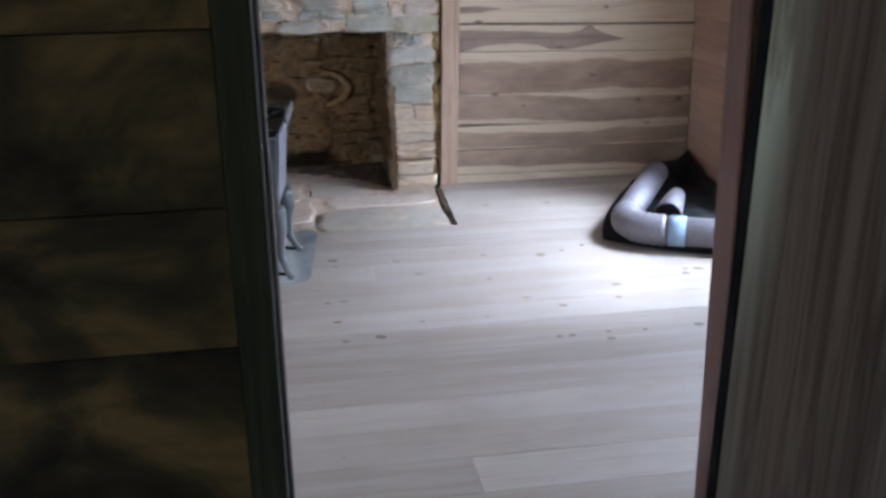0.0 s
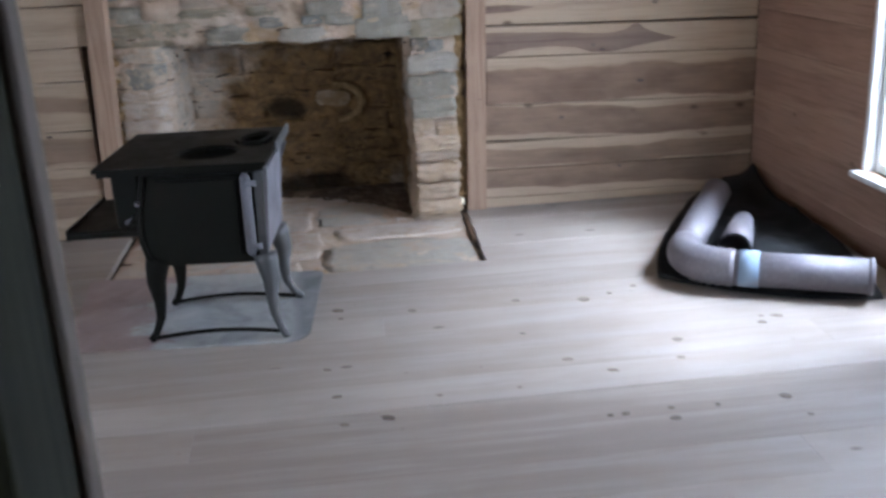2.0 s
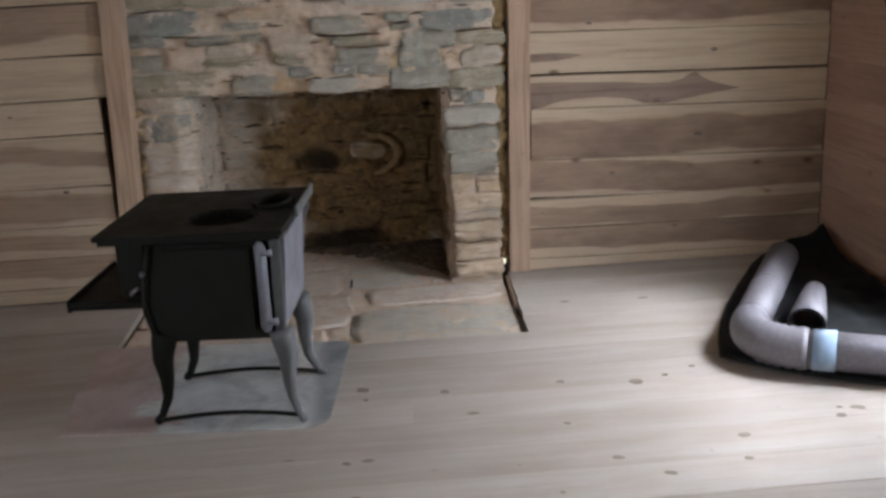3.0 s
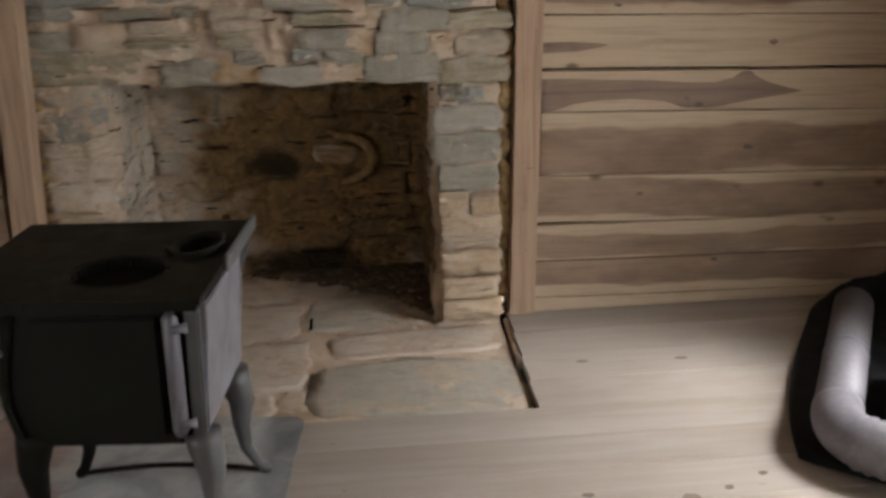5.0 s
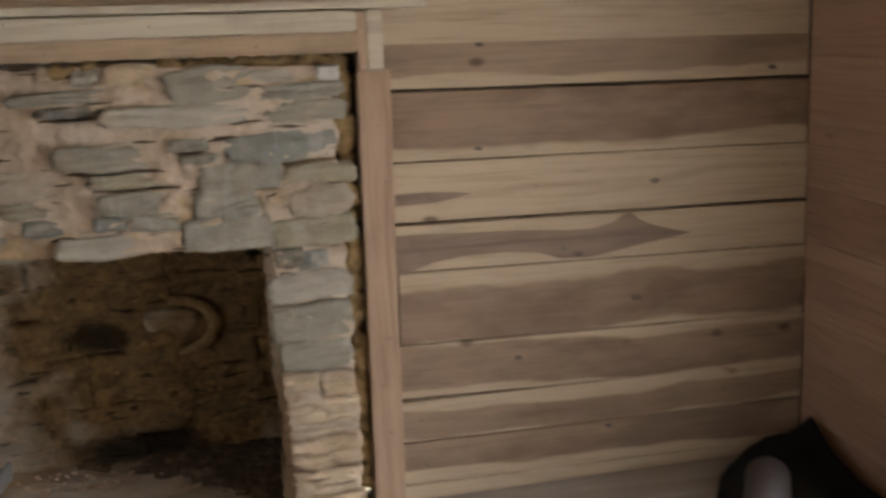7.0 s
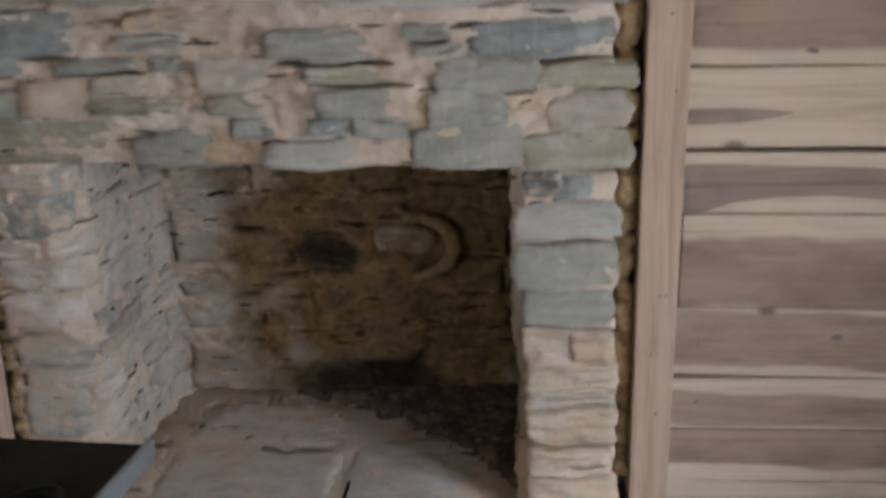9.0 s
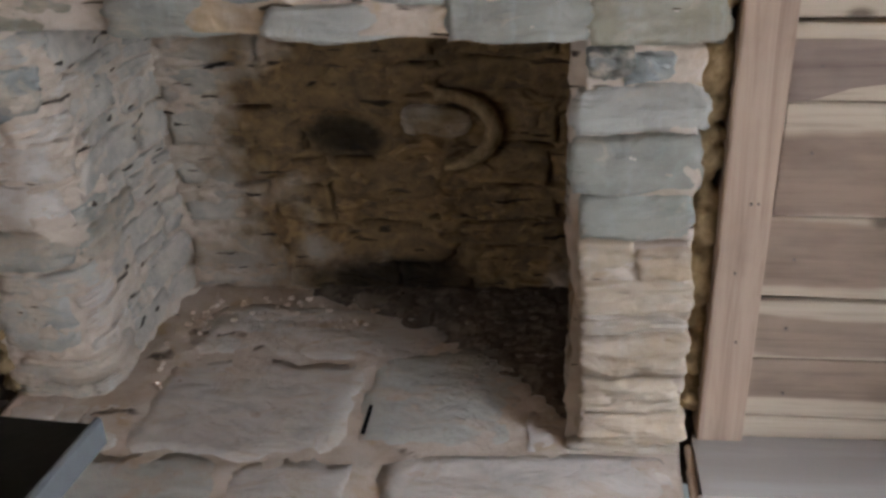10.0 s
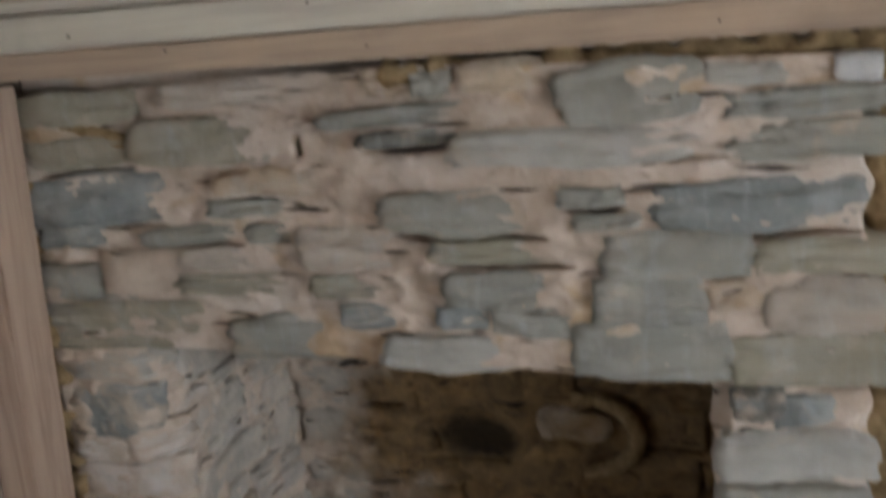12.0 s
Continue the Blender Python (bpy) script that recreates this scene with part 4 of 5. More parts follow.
flags = scatter([(-0.60, 0.16, 0.42, 0.44), (-1.10, 0.08, 0.56, 0.36), (-0.40, -0.58, 0.74, 0.48), (-0.92, -0.33, 0.28, 0.40), (-0.38, -0.19, 0.66, 0.25), (-1.32, -0.34, 0.46, 0.44), (-1.0, 0.48, 0.74, 0.30)],
                FX0 + 0.02, FX1 - 0.04, -0.83, 0.70, (0.22, 0.14, 0.09, 0.06), [(-1.62, 0.5, 0.36, 0.8), (-0.13, 0.42, 0.28, 0.9)], 0.012, 300, (1.0, 1.8), 0.4)
lay(flags, lambda x, y, a: pose(x, y, HZ + 0.002, -90, 0, a * 2), FLAGSTONE, 0.008, hearth, "flagstone", 0.7, tones="hlhp", chosen="phphhph")
pts = [(-0.004 - 0.017 * i / 20 + rng.uniform(-0.003, 0.003), -0.03 - 0.46 * i / 20, HZ + 0.012 + rng.uniform(-0.004, 0.004)) for i in range(21)]
part("dirt_fill", sweep(pts, [rng.uniform(0.009, 0.014) for _ in pts], 8), MORTAR, hearth, "dirt packed into the gap beside the floorboards", smooth=True)
part("open_crack", box((-0.791, -0.005, HZ - 0.02), (-0.780, 0.115, HZ + 0.0115), 0.002), SOOT_SHADE_BLACK, hearth, "black open crack between two flagstones")
rub = bmesh.new()
# a low dark bed behind the front flagstones; its slanting edge paints the pier's shadow
nx, ny = 70, 64
bed = [[None] * (ny + 1) for _ in range(nx + 1)]
for i in range(nx + 1):
    for j in range(ny + 1):
        x, y = -1.10 + (OX1 + 1.11) * i / nx, -0.01 + 0.75 * j / ny
        inside = (y - 0.02 + 1.06 * (x - OX1)) * 0.7 if x > -0.68 else (y - 0.43 + 0.55 * (x + 0.68)) * 0.8
        inside += 0.030 * noise.noise((x * 9, y * 9, 2.0))
        z = HZ - 0.012 + min(0.034, max(0.0, 0.30 * inside + 0.006)) + 0.007 * noise.noise((x * 24, y * 24, 5.0)) + 0.004 * noise.noise((x * 60, y * 60, 1.0))
        bed[i][j] = rub.verts.new((x, y, z))
for i in range(nx):
    for j in range(ny):
        rub.faces.new((bed[i][j], bed[i + 1][j], bed[i + 1][j + 1], bed[i][j + 1]))
for i in range(110):
    x, y = rng.uniform(-1.0, OX1 - 0.01), rng.uniform(0.06, 0.72)
    if y - 0.06 + 1.06 * (x - OX1) < 0:
        continue
    r = 0.003 + 0.011 * rng.random() ** 2
    c = bmesh.ops.create_icosphere(rub, subdivisions=1, radius=r)["verts"]
    sx = rng.uniform(0.8, 1.8)
    for v in c:
        v.co = Vector((x, y, HZ + 0.019 + r * 0.5)) + Vector((v.co.x * sx, v.co.y, v.co.z * 0.7)) * (1 + 0.5 * noise.noise(v.co * 90 + Vector((x * 40, y * 40, 0))))
tagged(part("charred_rubble", rub, CHAR_AND_SHADE), "dark bed shaped as the pier's shadow, with dirt and burnt crumbs", "rubble", kind="stuff")


# ---- stove ----
def stove():
    st = thing("wood_stove", pose(-1.16, -1.31, 0.006, 0, 0, -5.0), "small black cast-iron wood stove on curved legs", "stove")
    # long side along x, fire door to the west, flue to the east
    prof = [(-0.195, 0.30), (0.19, 0.30), (0.215, 0.33), (0.224, 0.52), (0.232, 0.66), (-0.225, 0.66), (-0.236, 0.56), (-0.252, 0.48), (-0.254, 0.42), (-0.240, 0.36), (-0.220, 0.32)]
    b = part("firebox_body", prism(prof, -0.21, 0.23, 0.012), IRON, st)
    part("side_panel", prism([(-0.17, 0.335), (0.13, 0.335), (0.135, 0.635), (-0.16, 0.635), (-0.185, 0.52), (-0.19, 0.42)], -0.222, -0.205, 0.006), IRON, b)
    part("east_panel", prism([(0.0, 0.335), (0.012, 0.335), (0.024, 0.52), (0.034, 0.655), (0.0, 0.655)], -0.20, 0.22, 0.004), IRON_PALE, b, "end panel coloured pale as lit by the window", pose(0.211, 0, 0))
    bar = part("hinge_bar", sweep([(0.165, -0.226, 0.335), (0.165, -0.226, 0.352), (0.166, -0.226, 0.632), (0.166, -0.226, 0.650)], [0.010, 0.020, 0.020, 0.009], 12), IRON_BAR, b, "iron bar coloured pale as lit by the window", smooth=True)
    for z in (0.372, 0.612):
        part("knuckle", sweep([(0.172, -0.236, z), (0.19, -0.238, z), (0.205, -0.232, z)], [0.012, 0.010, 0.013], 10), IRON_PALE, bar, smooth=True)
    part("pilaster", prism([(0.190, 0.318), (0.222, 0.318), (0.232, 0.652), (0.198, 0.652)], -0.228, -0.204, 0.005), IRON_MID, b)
    part("swoop", sweep([(-0.205, -0.214, 0.655), (-0.222, -0.216, 0.58), (-0.24, -0.216, 0.49), (-0.243, -0.216, 0.42), (-0.225, -0.216, 0.345), (-0.20, -0.214, 0.31)], 0.011, 8), IRON, b, smooth=True)
    part("rivet", sweep([(-0.235, -0.225, 0.555), (-0.235, -0.238, 0.555)], [0.010, 0.007], 10), IRON_PALE, b, smooth=True)
    # top plate with a lid hole and a flue hole
    px0, px1, py0, py1, zt = -0.36, 0.257, -0.30, 0.345, 0.705
    top = bmesh.new()
    for z0, z1, grow in ((zt - 0.032, zt - 0.014, -0.012), (zt - 0.014, zt, 0.0)):
        nx, ny = 90, 90
        def inside(x, y):
            return ((x - 0.015) / 0.116) ** 2 + ((y + 0.085) / 0.118) ** 2 < 1 or ((x - 0.172) / 0.058) ** 2 + ((y - 0.085) / 0.088) ** 2 < 1
        gx0, gx1, gy0, gy1 = px0 - grow, px1 + grow, py0 - grow, py1 + grow
        grid = {}
        def vert(i, j, z):
            if (i, j, z) not in grid:
                grid[i, j, z] = top.verts.new((gx0 + (gx1 - gx0) * i / nx, gy0 + (gy1 - gy0) * j / ny, z))
            return grid[i, j, z]
        solid = {(i, j) for i in range(nx) for j in range(ny) if not inside(gx0 + (gx1 - gx0) * (i + 0.5) / nx, gy0 + (gy1 - gy0) * (j + 0.5) / ny)}
        for i, j in solid:
            top.faces.new((vert(i, j, z1), vert(i + 1, j, z1), vert(i + 1, j + 1, z1), vert(i, j + 1, z1)))
            top.faces.new((vert(i, j + 1, z0), vert(i + 1, j + 1, z0), vert(i + 1, j, z0), vert(i, j, z0)))
            for di, dj, a, c in ((-1, 0, (i, j + 1), (i, j)), (1, 0, (i + 1, j), (i + 1, j + 1)), (0, -1, (i, j), (i + 1, j)), (0, 1, (i + 1, j + 1), (i, j + 1))):
                if (i + di, j + dj) not in solid:
                    top.faces.new((vert(*a, z0), vert(*c, z0), vert(*c, z1), vert(*a, z1)))
    plate = part("top_plate", top, IRON, st)
    rim = lambda cx, cy, rx, ry, z: [(cx + rx * math.cos(a), cy + ry * math.sin(a), z) for a in [6.28318 * i / 28 for i in range(29)]]
    part("lid_rim", sweep(rim(0.015, -0.085, 0.119, 0.121, zt - 0.005), 0.007, 8), IRON, plate, smooth=True)
    collar = bmesh.new()
    loops = []
    for grow, lift in ((0.0, -0.012), (0.002, 0.008), (0.007, 0.017), (0.001, 0.018), (-0.004, 0.006), (-0.005, -0.012)):
        loops.append([collar.verts.new((x, y, z + lift + 0.10 * (lift > 0) * (x - 0.172))) for x, y, z in rim(0.172, 0.085, 0.062 + grow, 0.092 + grow, zt)[:-1]])
    for a, c in zip(loops, loops[1:] + loops[:1]):
        for i in range(28):
            collar.faces.new((a[i], a[(i + 1) % 28], c[(i + 1) % 28], c[i]))
    bmesh.ops.recalc_face_normals(collar, faces=collar.faces)
    part("flue_collar", collar, IRON, plate, "worn flared flue collar", smooth=True)
    part("flange", box((0.258, -0.04, 0.68), (0.270, 0.342, 0.722), 0.004), IRON_MID, plate)
    part("damper_knob", sweep([(0.115, 0.02, zt), (0.10, 0.03, zt + 0.014), (0.105, 0.03, zt + 0.02)], [0.006, 0.006, 0.011], 8), IRON, plate, smooth=True)
    # the body is solid: a black plate paints the dark depth under the holes
    part("well", box((-0.20, -0.20, 0.6602), (0.228, 0.225, 0.671)), SOOT_SHADE_BLACK, b, "black plate standing for the dark inside of the firebox")
    # flared brackets from the body out to the plate's corners
    for x, y in ((0.212, -0.20), (0.212, 0.22)):
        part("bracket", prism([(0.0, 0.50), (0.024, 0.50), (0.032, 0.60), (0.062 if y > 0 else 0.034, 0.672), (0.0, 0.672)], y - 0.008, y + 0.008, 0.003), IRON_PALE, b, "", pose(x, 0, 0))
    # front hearth plate and the door box above it
    part("door_box", box((-0.345, -0.15, 0.44), (-0.24, 0.20, 0.672), 0.01), IRON, b)
    part("ash_shelf", prism([(-0.545, 0.40), (-0.24, 0.40), (-0.24, 0.435), (-0.545, 0.428)], -0.13, 0.36, 0.008), IRON, b)
    part("shelf_lip", box((-0.55, -0.13, 0.395), (-0.535, 0.36, 0.44), 0.004), IRON, b)
    part("door_latch", sweep([(-0.30, -0.152, 0.47), (-0.30, -0.175, 0.47), (-0.27, -0.175, 0.49)], 0.008, 8), IRON_PALE, b, smooth=True)
    # cabriole legs with their stretchers
    def leg(x, y, dx, dy):
        pts = [(x, y, 0.33), (x + dx * 0.10, y + dy * 0.1, 0.30), (x + dx * 0.30, y + dy * 0.3, 0.235), (x + dx * 0.22, y + dy * 0.22, 0.16), (x + dx * 0.32, y + dy * 0.32, 0.09),
               (x + dx * 0.75, y + dy * 0.75, 0.03), (x + dx, y + dy, 0.012), (x + dx * 1.15, y + dy * 1.15, 0.004)]
        return sweep(pts, [0.046, 0.045, 0.036, 0.025, 0.018, 0.014, 0.016, 0.012], 10)
    # the east legs get the paler iron, lit from the window in colour only
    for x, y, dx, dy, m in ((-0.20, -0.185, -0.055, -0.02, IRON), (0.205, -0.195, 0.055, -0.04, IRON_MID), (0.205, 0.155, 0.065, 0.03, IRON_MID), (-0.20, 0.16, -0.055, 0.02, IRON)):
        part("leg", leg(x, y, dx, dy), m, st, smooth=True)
    for y in (-0.215, 0.17):
        part("stretcher", sweep([(-0.245 + 0.5 * i / 10, y, 0.016 + 0.02 * math.sin(math.pi * i / 10)) for i in range(11)], 0.008, 8), IRON, st, smooth=True)
    return st


# sheet under the stove, one corner rounded off
def stove_board():
    pts = [(-1.765, -1.533), (-0.93, -1.615)]
    pts += [(-0.93 + 0.10 * math.sin(a), -1.515 - 0.10 * math.cos(a)) for a in [radians(5 + 16 * i) for i in range(6)]]
    pts += [(-0.775, -0.85), (-0.80, -0.818), (-1.834, -0.70), (-1.79, -1.14), (-1.81, -1.16)]
    bm = bmesh.new()
    lo = [bm.verts.new((x + 1.3, y + 1.2, 0.001)) for x, y in pts]
    hi = [bm.verts.new((x + 1.3, y + 1.2, 0.005)) for x, y in pts]
    bm.faces.new(lo[::-1])
    bm.faces.new(hi)
    for k in range(len(lo)):
        j = (k + 1) % len(lo)
        bm.faces.new((lo[k], lo[j], hi[j], hi[k]))
    bmesh.ops.recalc_face_normals(bm, faces=bm.faces)
    ob = part("stove_board", bm, BOARD)
    ob.matrix_basis = pose(-1.3, -1.2, 0.0)
    return tagged(ob, "thin grey and rusty red sheet under the stove", "stove board")


stove_board()
stove()


# ---- stove pipes in the corner ----
def bent_pipe():
    r = 0.071
    d1, d2 = Vector((0.497, 0.868, 0.0)), Vector((0.90, -0.436, 0.0))
    e = Vector((0.685, -1.395, r + 0.03))
    pp = thing("stove_pipe", Matrix.Translation(e), "galvanised stove pipe with a bent elbow lying in the corner", "pipe", "stove pipes in the corner")
    part("long_leg", tube([d1 * 0.22, d1 * 0.7, d1 * 1.16], r, 0.004, 28), GALV, pp, smooth=True)
    part("short_leg", tube([d2 * 0.22, d2 * 0.45, d2 * 0.75], r, 0.004, 28), GALV, pp, smooth=True)
    n = 23
    bend, rad = [], []
    for i in range(n):
        q = i / (n - 1)
        bend.append(d1 * 0.235 * (1 - q) ** 2 + d2 * 0.235 * q ** 2)
        rad.append(r + 0.003 + (0.0065 if i % 2 and i > 11 else 0.0))
    part("elbow", tube(bend, rad, 0.004, 28), GALV, pp, "crimped elbow", smooth=True)
    part("seam_ring", tube([d1 * 0.64, d1 * 0.66], r + 0.003, 0.003, 28), GALV, pp, smooth=True)
    part("end_ring", tube([d2 * 0.735, d2 * 0.755], r + 0.003, 0.003, 28), GALV, pp, smooth=True)
    part("tape", tube([d2 * 0.25, d2 * 0.33], r + 0.0045, 0.003, 28), BLUE_TAPE, pp, "faded blue tape band", smooth=True)
    return pp


def taper_pipe():
    d = Vector((0.47, 0.88, 0.0)).normalized()
    pp = thing("stove_pipe", pose(0.99, -1.27, 0.102), "tapered galvanised pipe end with a crimped black rim", "pipe", "stove pipes in the corner")
    part("shell", tube([(0, 0, 0), d * 0.22, d * 0.42], [0.072, 0.060, 0.044], 0.004, 22), GALV, pp, smooth=True)
    rim = bmesh.new()
    n = 40
    a, b = [], []
    for k in range(n):
        q = 6.28318 * k / n
        s = Vector((d.y, -d.x, 0)) * math.cos(q) + Vector((0, 0, 1)) * math.sin(q)
        a.append(rim.verts.new(s * (0.064 + 0.006 * (k % 2)) - d * 0.03))
        b.append(rim.verts.new(s * 0.068 + d * 0.01))
    for k in range(n):
        j = (k + 1) % n
        rim.faces.new((a[k], a[j], b[j], b[k]))
    bmesh.ops.solidify(rim, geom=rim.faces[:], thickness=0.003)
    part("crimped_rim", rim, SOOT_SHADE_BLACK, pp, "black crimped rim")
    return pp


# black sheet whose spread also paints the shade around the pipes
def black_sheet():
    a, b, c, d = Vector((0.555, -1.32, 0)), Vector((1.46, -1.86, 0)), Vector((1.59, -0.06, 0)), Vector((1.22, -0.10, 0))

    def where(u, t):
        x, y = 2 * u - 1, 2 * t - 1
        u2, t2 = 0.5 + 0.5 * x * math.sqrt(1 - 0.24 * y * y), 0.5 + 0.5 * y * math.sqrt(1 - 0.2 * x * x)
        p = (a * (1 - u2) + b * u2) * (1 - t2) + (d * (1 - u2) + c * u2) * t2
        p.z = 0.018 + 0.11 * max(0.0, (t - 0.80) / 0.20) ** 2 * u ** 0.8 + 0.06 * max(0.0, (u - 0.8) / 0.2) ** 2 * min(1.0, t * 2.5)
        return p, Vector((0, 0, 1))

    bm = slab(40, 46, where, 0.012, 0.010, 9.0, 2.0)
    return tagged(part("plastic_sheet", bm, BLACK_SHEET, smooth=True), "crumpled black sheet under the pipes, also standing for the corner's shade", "sheet")


black_sheet()
bent_pipe()
taper_pipe()

# ---- wall boards ----
rb = random.Random(5)


def wall_board(parent, x0, x1, z0, z1, slope, colour, mat=PLANK, y=0.022, turn=0, depth=0.044):
    k = rb.uniform(0, 99)
    L = x1 - x0
    tight = mat in (PLANK_RED, ANTE)
    ob = part("plank", board(L, depth, z1 - z0 - (0.0015 if tight else 0.004), 0.0012 if tight else 0.003, 0.0008 if tight else 0.004, k), mat, parent)
    cx, cz = (x0 + x1) / 2, (z0 + z1) / 2
    tilt = math.degrees(math.atan(slope))
    ob.matrix_basis = pose(cx, y + rb.uniform(-0.004, 0.003), cz, 0, tilt, 0) if not turn else pose(y, cx, cz) @ pose(0, 0, 0, 0, 0, turn) @ pose(0, 0, 0, 0, tilt, 0)
    ob.color = (*colour, 1)
    return ob


# seam heights on the north wall at mid length, and each board's heartwood band
NORTH = [(-0.03, 0.045, 0.0, 0.5, 0.15), (0.045, 0.20, 0.25, 1.4, 0.85), (0.20, 0.35, 0.1, 0.72, 0.8), (0.35, 0.54, 0.12, 0.92, 0.9), (0.54, 0.79, -0.3, 0.74, 0.95),
         (0.79, 0.955, 0.5, 0.6, 0.15), (0.955, 1.155, 0.50, 0.62, 0.25), (1.155, 1.385, 0.20, 1.4, 0.95), (1.385, 1.545, 0.28, 1.4, 0.75), (1.545, 1.74, 0.5, 0.6, 0.2),
         (1.74, 1.95, 0.2, 0.8, 0.7), (1.95, 2.15, 0.3, 0.9, 0.5), (2.15, 2.345, 0.2, 0.7, 0.8)]
for z0, z1, lo, hi, dk in NORTH:
    x0 = 0.113 if z1 < 0.6 else (0.14 if z1 < 1.7 else -1.70)
    wall_board(wall_north, x0, XR - 0.004, z0, z1 - (0.007 if z1 in (0.955, 1.385, 1.545, 1.74) else 0.0), 0.026 if z0 > 0.3 else 0.012, (lo, hi, dk))
    wall_board(wall_north, XL + 0.002, -1.885 if z1 < 1.0 else (-1.83 if z1 < 1.6 else -1.705), z0 + 0.03, z1 + 0.03, 0.0, (min(0.45, abs(lo) + 0.1), hi, dk * 0.75))

FIGURE_EDGE = [(0.142, 0.806), (0.19, 0.812), (0.26, 0.834), (0.36, 0.846), (0.50, 0.846), (0.62, 0.834), (0.70, 0.806), (0.80, 0.800), (0.90, 0.815), (1.00, 0.830), (1.10, 0.842), (1.17, 0.853),
               (1.10, 0.872), (1.03, 0.893), (0.98, 0.918), (0.955, 0.943), (0.925, 0.938), (0.89, 0.915), (0.82, 0.900), (0.72, 0.902), (0.58, 0.915), (0.40, 0.924), (0.25, 0.932), (0.142, 0.934)]
part("heartwood_figure", prism(FIGURE_EDGE, -0.0045, 0.004), FIGURE, wall_north)
part("heartwood_figure", prism([(0.145, 1.032), (0.28, 1.034), (0.36, 1.046), (0.40, 1.055), (0.34, 1.064), (0.25, 1.070), (0.145, 1.070)], -0.0045, 0.004), FIGURE, wall_north)
WALL_KNOTS = [(1.04, 1.045), (0.76, 0.815), (0.43, 1.20), (1.47, 1.40), (0.45, 1.53), (0.97, 0.64), (0.54, 0.47), (0.86, 0.18), (0.71, 0.84), (-2.10, 0.55), (-2.3, 0.92)]
for x, z in WALL_KNOTS:
    kn, n, big = bmesh.new(), 12, rb.uniform(0.007, 0.014)
    ring = [(big * 1.5 * math.cos(6.28318 * k / n) * rb.uniform(0.8, 1.2), big * 0.8 * math.sin(6.28318 * k / n) * rb.uniform(0.8, 1.2)) for k in range(n)]
    lo = [kn.verts.new((u, 0.004, v)) for u, v in ring]
    hi = [kn.verts.new((u * 0.9, -0.0066, v * 0.9)) for u, v in ring]
    kn.faces.new(hi)
    for k in range(n):
        kn.faces.new((lo[k], lo[(k + 1) % n], hi[(k + 1) % n], hi[k]))
    part("knot", kn, KNOT, wall_north, "", pose(x, 0, z))

EAST = (0.0, 0.13, 0.37, 0.55, 0.79, 0.98, 1.20, 1.43, 1.66, 1.90, 2.12, 2.345)
for z0, z1 in zip(EAST, EAST[1:]):
    tone = (0.1, rb.uniform(0.6, 1.3), rb.uniform(0.3, 0.9))
    spans = [(WY1 + 0.001, -0.002), (VY1 + 0.001, WY0 - 0.001), (YD + 0.002, VY0 - 0.001)] if z1 > WZ0 + 0.01 and z0 < WZ1 - 0.15 else [(YD + 0.002, -0.002)]
    for a, b in spans:
        wall_board(wall_east, a, b, z0, z1, 0.0, tone, PLANK_RED, XR + 0.014, -90, 0.03)
part("knothole", sweep([(XR - 0.003, -0.545, 1.268), (XR + 0.004, -0.545, 1.268)], 0.036, 14), SOOT_SHADE_BLACK, wall_east, "dark knot in the plank")

# entry side of the partition: dark level boards west of the door, weathered upright boards east of it
z = 0.0
while z < CEIL - 0.05:
    h = min(rb.uniform(0.20, 0.27), CEIL - 0.003 - z)
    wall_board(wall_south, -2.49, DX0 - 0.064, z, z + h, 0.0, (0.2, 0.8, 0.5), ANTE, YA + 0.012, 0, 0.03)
    z += h
x = DX1 - 0.019
while x < 1.4:
    w = rb.uniform(0.22, 0.28) if x > 0 else 0.30
    part("plank", prism([(-w / 2 + 0.002, 0.0), (w / 2 - 0.002, 0.0), (w / 2 - 0.002, CEIL - 0.003), (-w / 2 + 0.002, CEIL - 0.003)], -0.010, 0.010, 0.003), WEATHERED, wall_south, "", pose(x + w / 2 - 0.030, YA + 0.024, 0, 0, LEAN, 0))
    x += w

# ---- floorboards ----
seams = [YA + 0.002, -4.28, -4.07, -3.88, -3.66, -3.46, -3.26, -3.05, -2.86, -2.65, -2.45, -2.24, -2.04, -1.84, -1.64, -1.44, -1.245, -1.05, -0.857, -0.65, -0.44, -0.22, -0.006]
joints = {-1.64: -0.545, -2.45: -1.19, -2.86: 0.62, -3.46: -0.4, -1.05: 0.9, -2.04: 1.05}
for y, y1 in zip(seams, seams[1:]):
    spans = [(XL + 0.002, XR - 0.002)] if y < -0.86 else [(XL + 0.002, FX0 - 0.012), (0.012 - 0.034 * min(1.0, -y / 0.85), XR - 0.002)]
    for a, b in spans:
        cuts = [a, joints[y], b] if y in joints and a < joints[y] < b else [a, b]
        for c0, c1 in zip(cuts, cuts[1:]):
            bm = board(c1 - c0 - 0.0015, y1 - y - 0.0012, 0.03, 0.0012, 0.0, rb.uniform(0, 50))
            ob = part("floorboard", bm, FLOOR, floor, "", pose((c0 + c1) / 2, (y + y1) / 2, -0.015 + rb.uniform(-0.001, 0.001)))

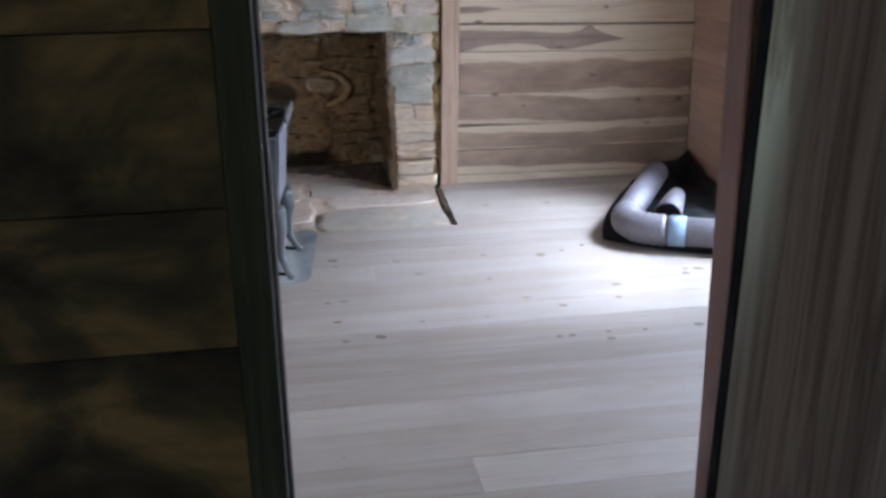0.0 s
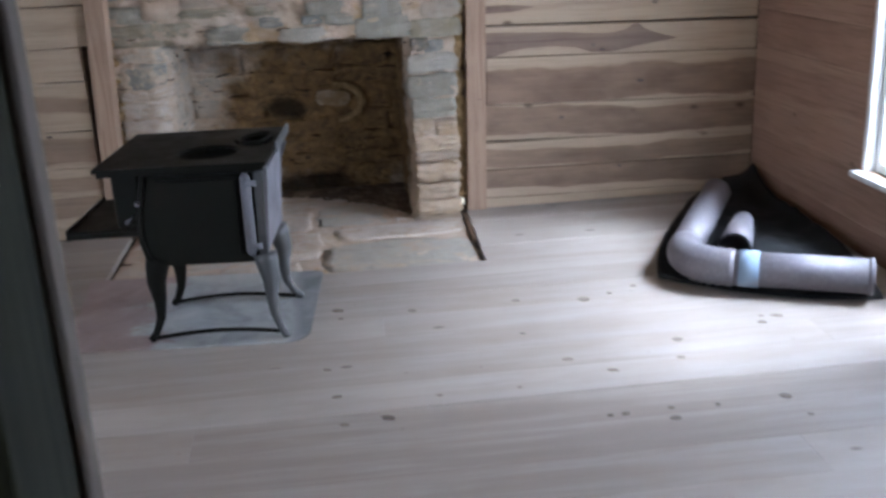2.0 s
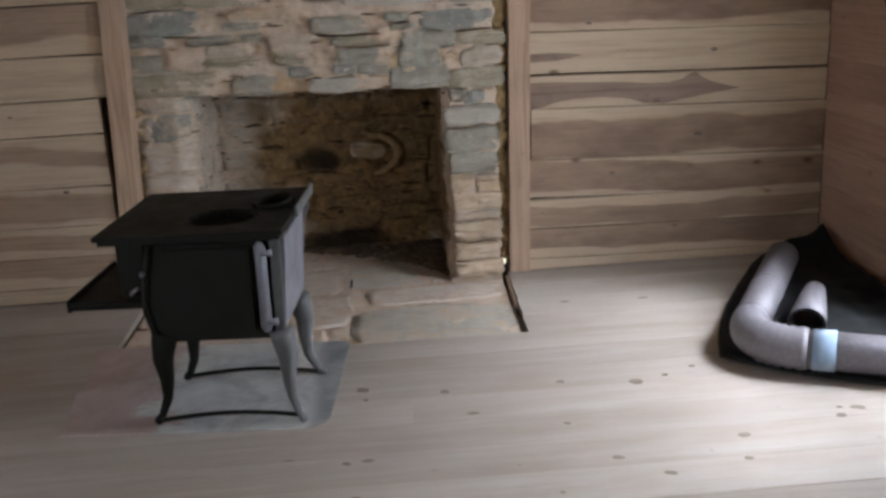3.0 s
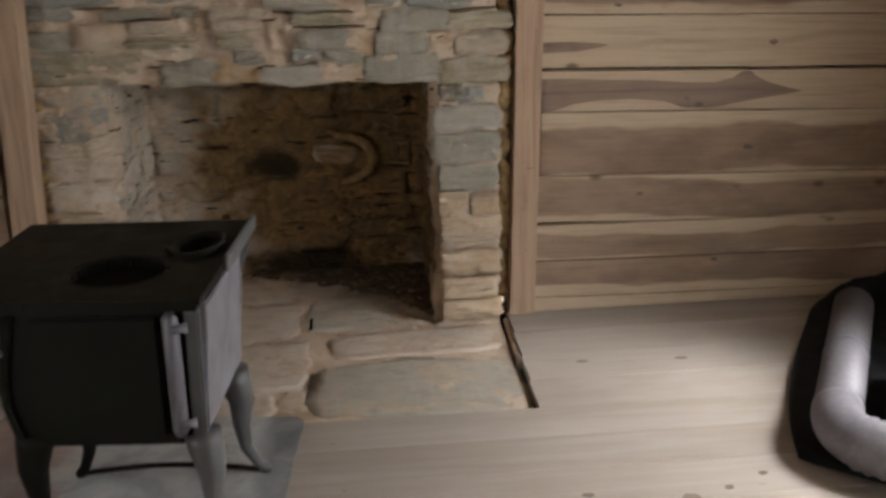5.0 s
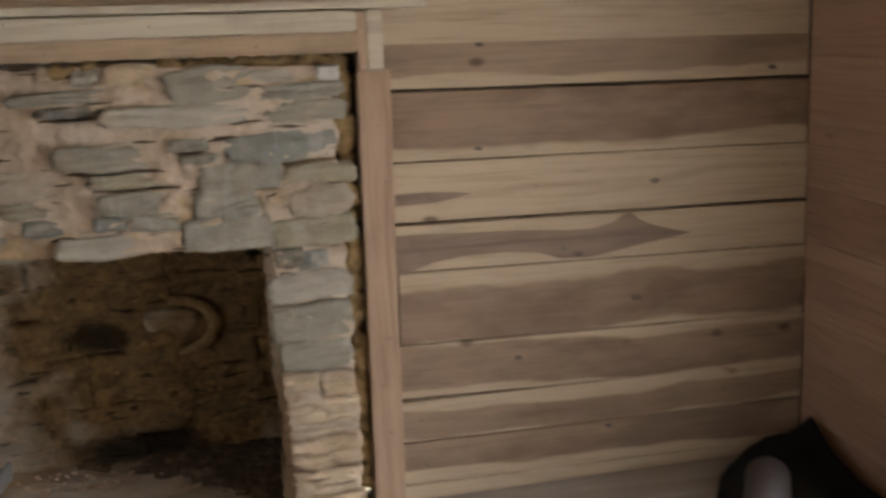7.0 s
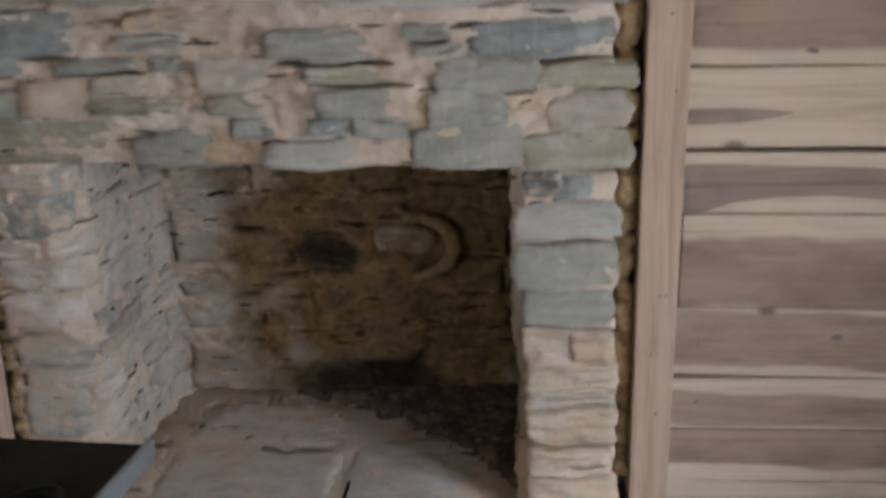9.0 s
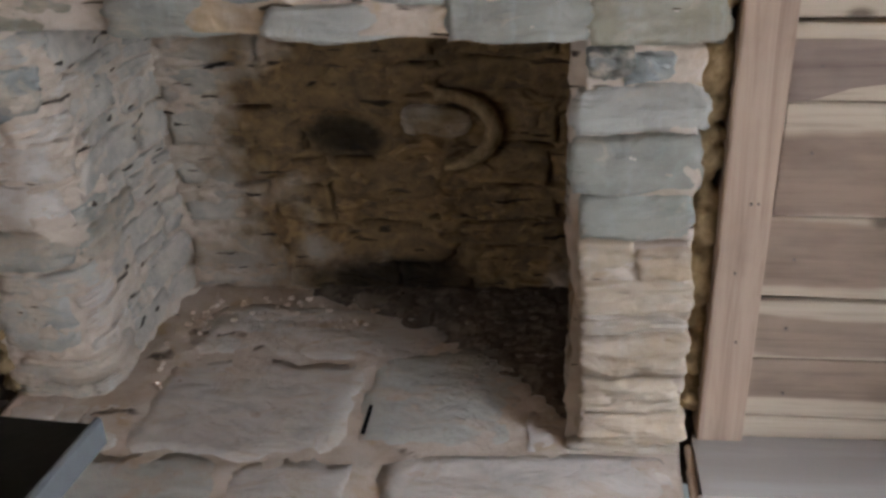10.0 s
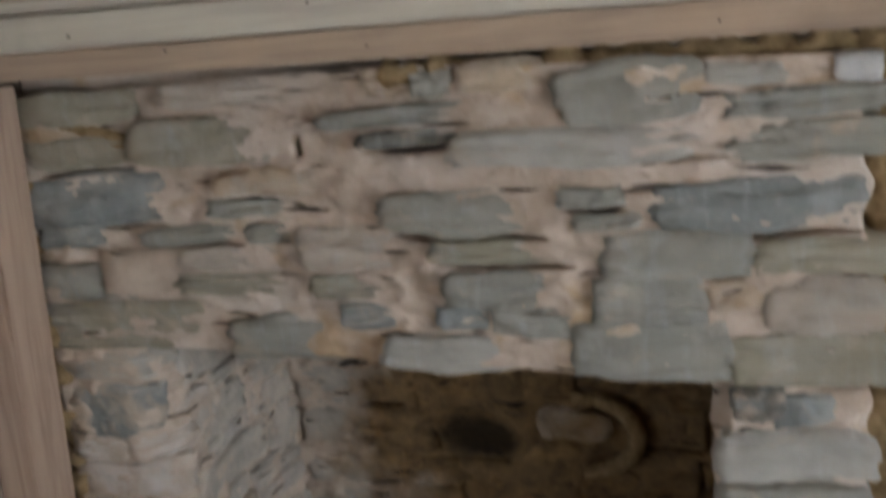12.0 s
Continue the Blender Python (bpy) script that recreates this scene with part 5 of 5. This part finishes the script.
# dark knots in the boards, worn slightly proud
KNOTS = [(-0.72, -1.33, 0.027), (-0.42, -1.4, 0.02), (0.28, -1.44, 0.03), (0.08, -1.99, 0.017), (0.47, -2.06, 0.017), (0.51, -1.91, 0.023), (0.95, -1.78, 0.022), (0.87, -1.83, 0.02), (0.89, -1.77, 0.009), (-0.74, -2.11, 0.018), (-0.58, -2.29, 0.026), (-0.72, -2.31, 0.014), (-0.71, -1.42, 0.013), (-0.4, -2.17, 0.011),
         (-0.13, -2.17, 0.01), (0.11, -2.42, 0.013), (0.16, -2.42, 0.013), (0.31, -2.41, 0.012), (0.3, -2.48, 0.023), (0.46, -2.42, 0.009), (0.71, -2.54, 0.011), (0.69, -2.41, 0.023), (0.21, -2.11, 0.018), (0.01, -1.39, 0.017), (-0.03, -1.73, 0.012), (-0.77, -1.89, 0.016), (0.4, -1.4, 0.014), (0.52, -1.34, 0.013)]
for x, y, big in KNOTS:
    n = 12
    long_, ang = rb.uniform(0.9, 1.3), rb.uniform(-0.5, 0.2)
    kn = bmesh.new()
    ring = []
    for k in range(n):
        q = 6.28318 * k / n
        r = big * (1 + 0.3 * noise.noise((math.cos(q) * 1.5 + x * 9, math.sin(q) * 1.5, y * 9)))
        u, v = r * long_ * math.cos(q), r * 0.7 * math.sin(q)
        ring.append((u * math.cos(ang) - v * math.sin(ang), u * math.sin(ang) + v * math.cos(ang)))
    lo = [kn.verts.new((u, v, -0.004)) for u, v in ring]
    hi = [kn.verts.new((u * 0.9, v * 0.9, 0.0016)) for u, v in ring]
    kn.faces.new(hi)
    for k in range(n):
        kn.faces.new((lo[k], lo[(k + 1) % n], hi[(k + 1) % n], hi[k]))
    part("knot", kn, KNOT, floor, "", pose(x, y, 0.0))


# ---- nails ----
def nail(parent, x, y, z, mat):
    return part("nail", sweep([(0, 0.004, 0), (0, -0.0035, 0)], [0.0032, 0.0026], 8), mat, parent, "", pose(x, y, z))


for x, z in ((0.20, 1.48), (0.21, 1.27), (0.22, 1.06), (0.20, 0.88), (0.20, 0.70), (0.19, 0.46), (0.19, 0.29), (0.20, 0.12), (0.62, 1.06), (0.95, 0.46), (0.60, 0.29), (1.30, 1.27), (1.52, 1.06), (1.50, 0.70)):
    nail(wall_north, x, -0.004, z, KNOT)
for x, z in ((0.085, 0.60), (0.10, 0.60), (0.065, 0.44), (0.08, 0.27), (0.115, 1.12), (0.10, 1.30)):
    nail(surround, x, -0.031, z, KNOT)
for x, z in ((-1.45, 1.645), (-0.95, 1.66), (-0.55, 1.635), (-1.25, 1.60), (-0.85, 1.575), (-0.25, 1.562)):
    nail(surround, x, -0.062 if z > 1.62 else -0.056, z, CHAR_AND_SHADE)

peb = bmesh.new()
for i in range(70):
    u = rng.random()
    x, y = (rng.uniform(-1.44, -0.85), rng.uniform(0.50, 0.70)) if u < 0.65 else (rng.uniform(-1.46, -1.30), rng.uniform(0.15, 0.6))
    r = rng.uniform(0.004, 0.012)
    for v in bmesh.ops.create_icosphere(peb, subdivisions=1, radius=r)["verts"]:
        v.co = Vector((x, y, HZ + 0.007 + r * 0.5)) + Vector((v.co.x * 1.2, v.co.y, v.co.z * 0.8)) * (1 + 0.4 * noise.noise(v.co * 80 + Vector((x * 30, y * 30, 0))))
tagged(part("loose_pebbles", peb, MORTAR), "loose tan pebbles and clay crumbs in the firebox", "pebbles", kind="stuff")
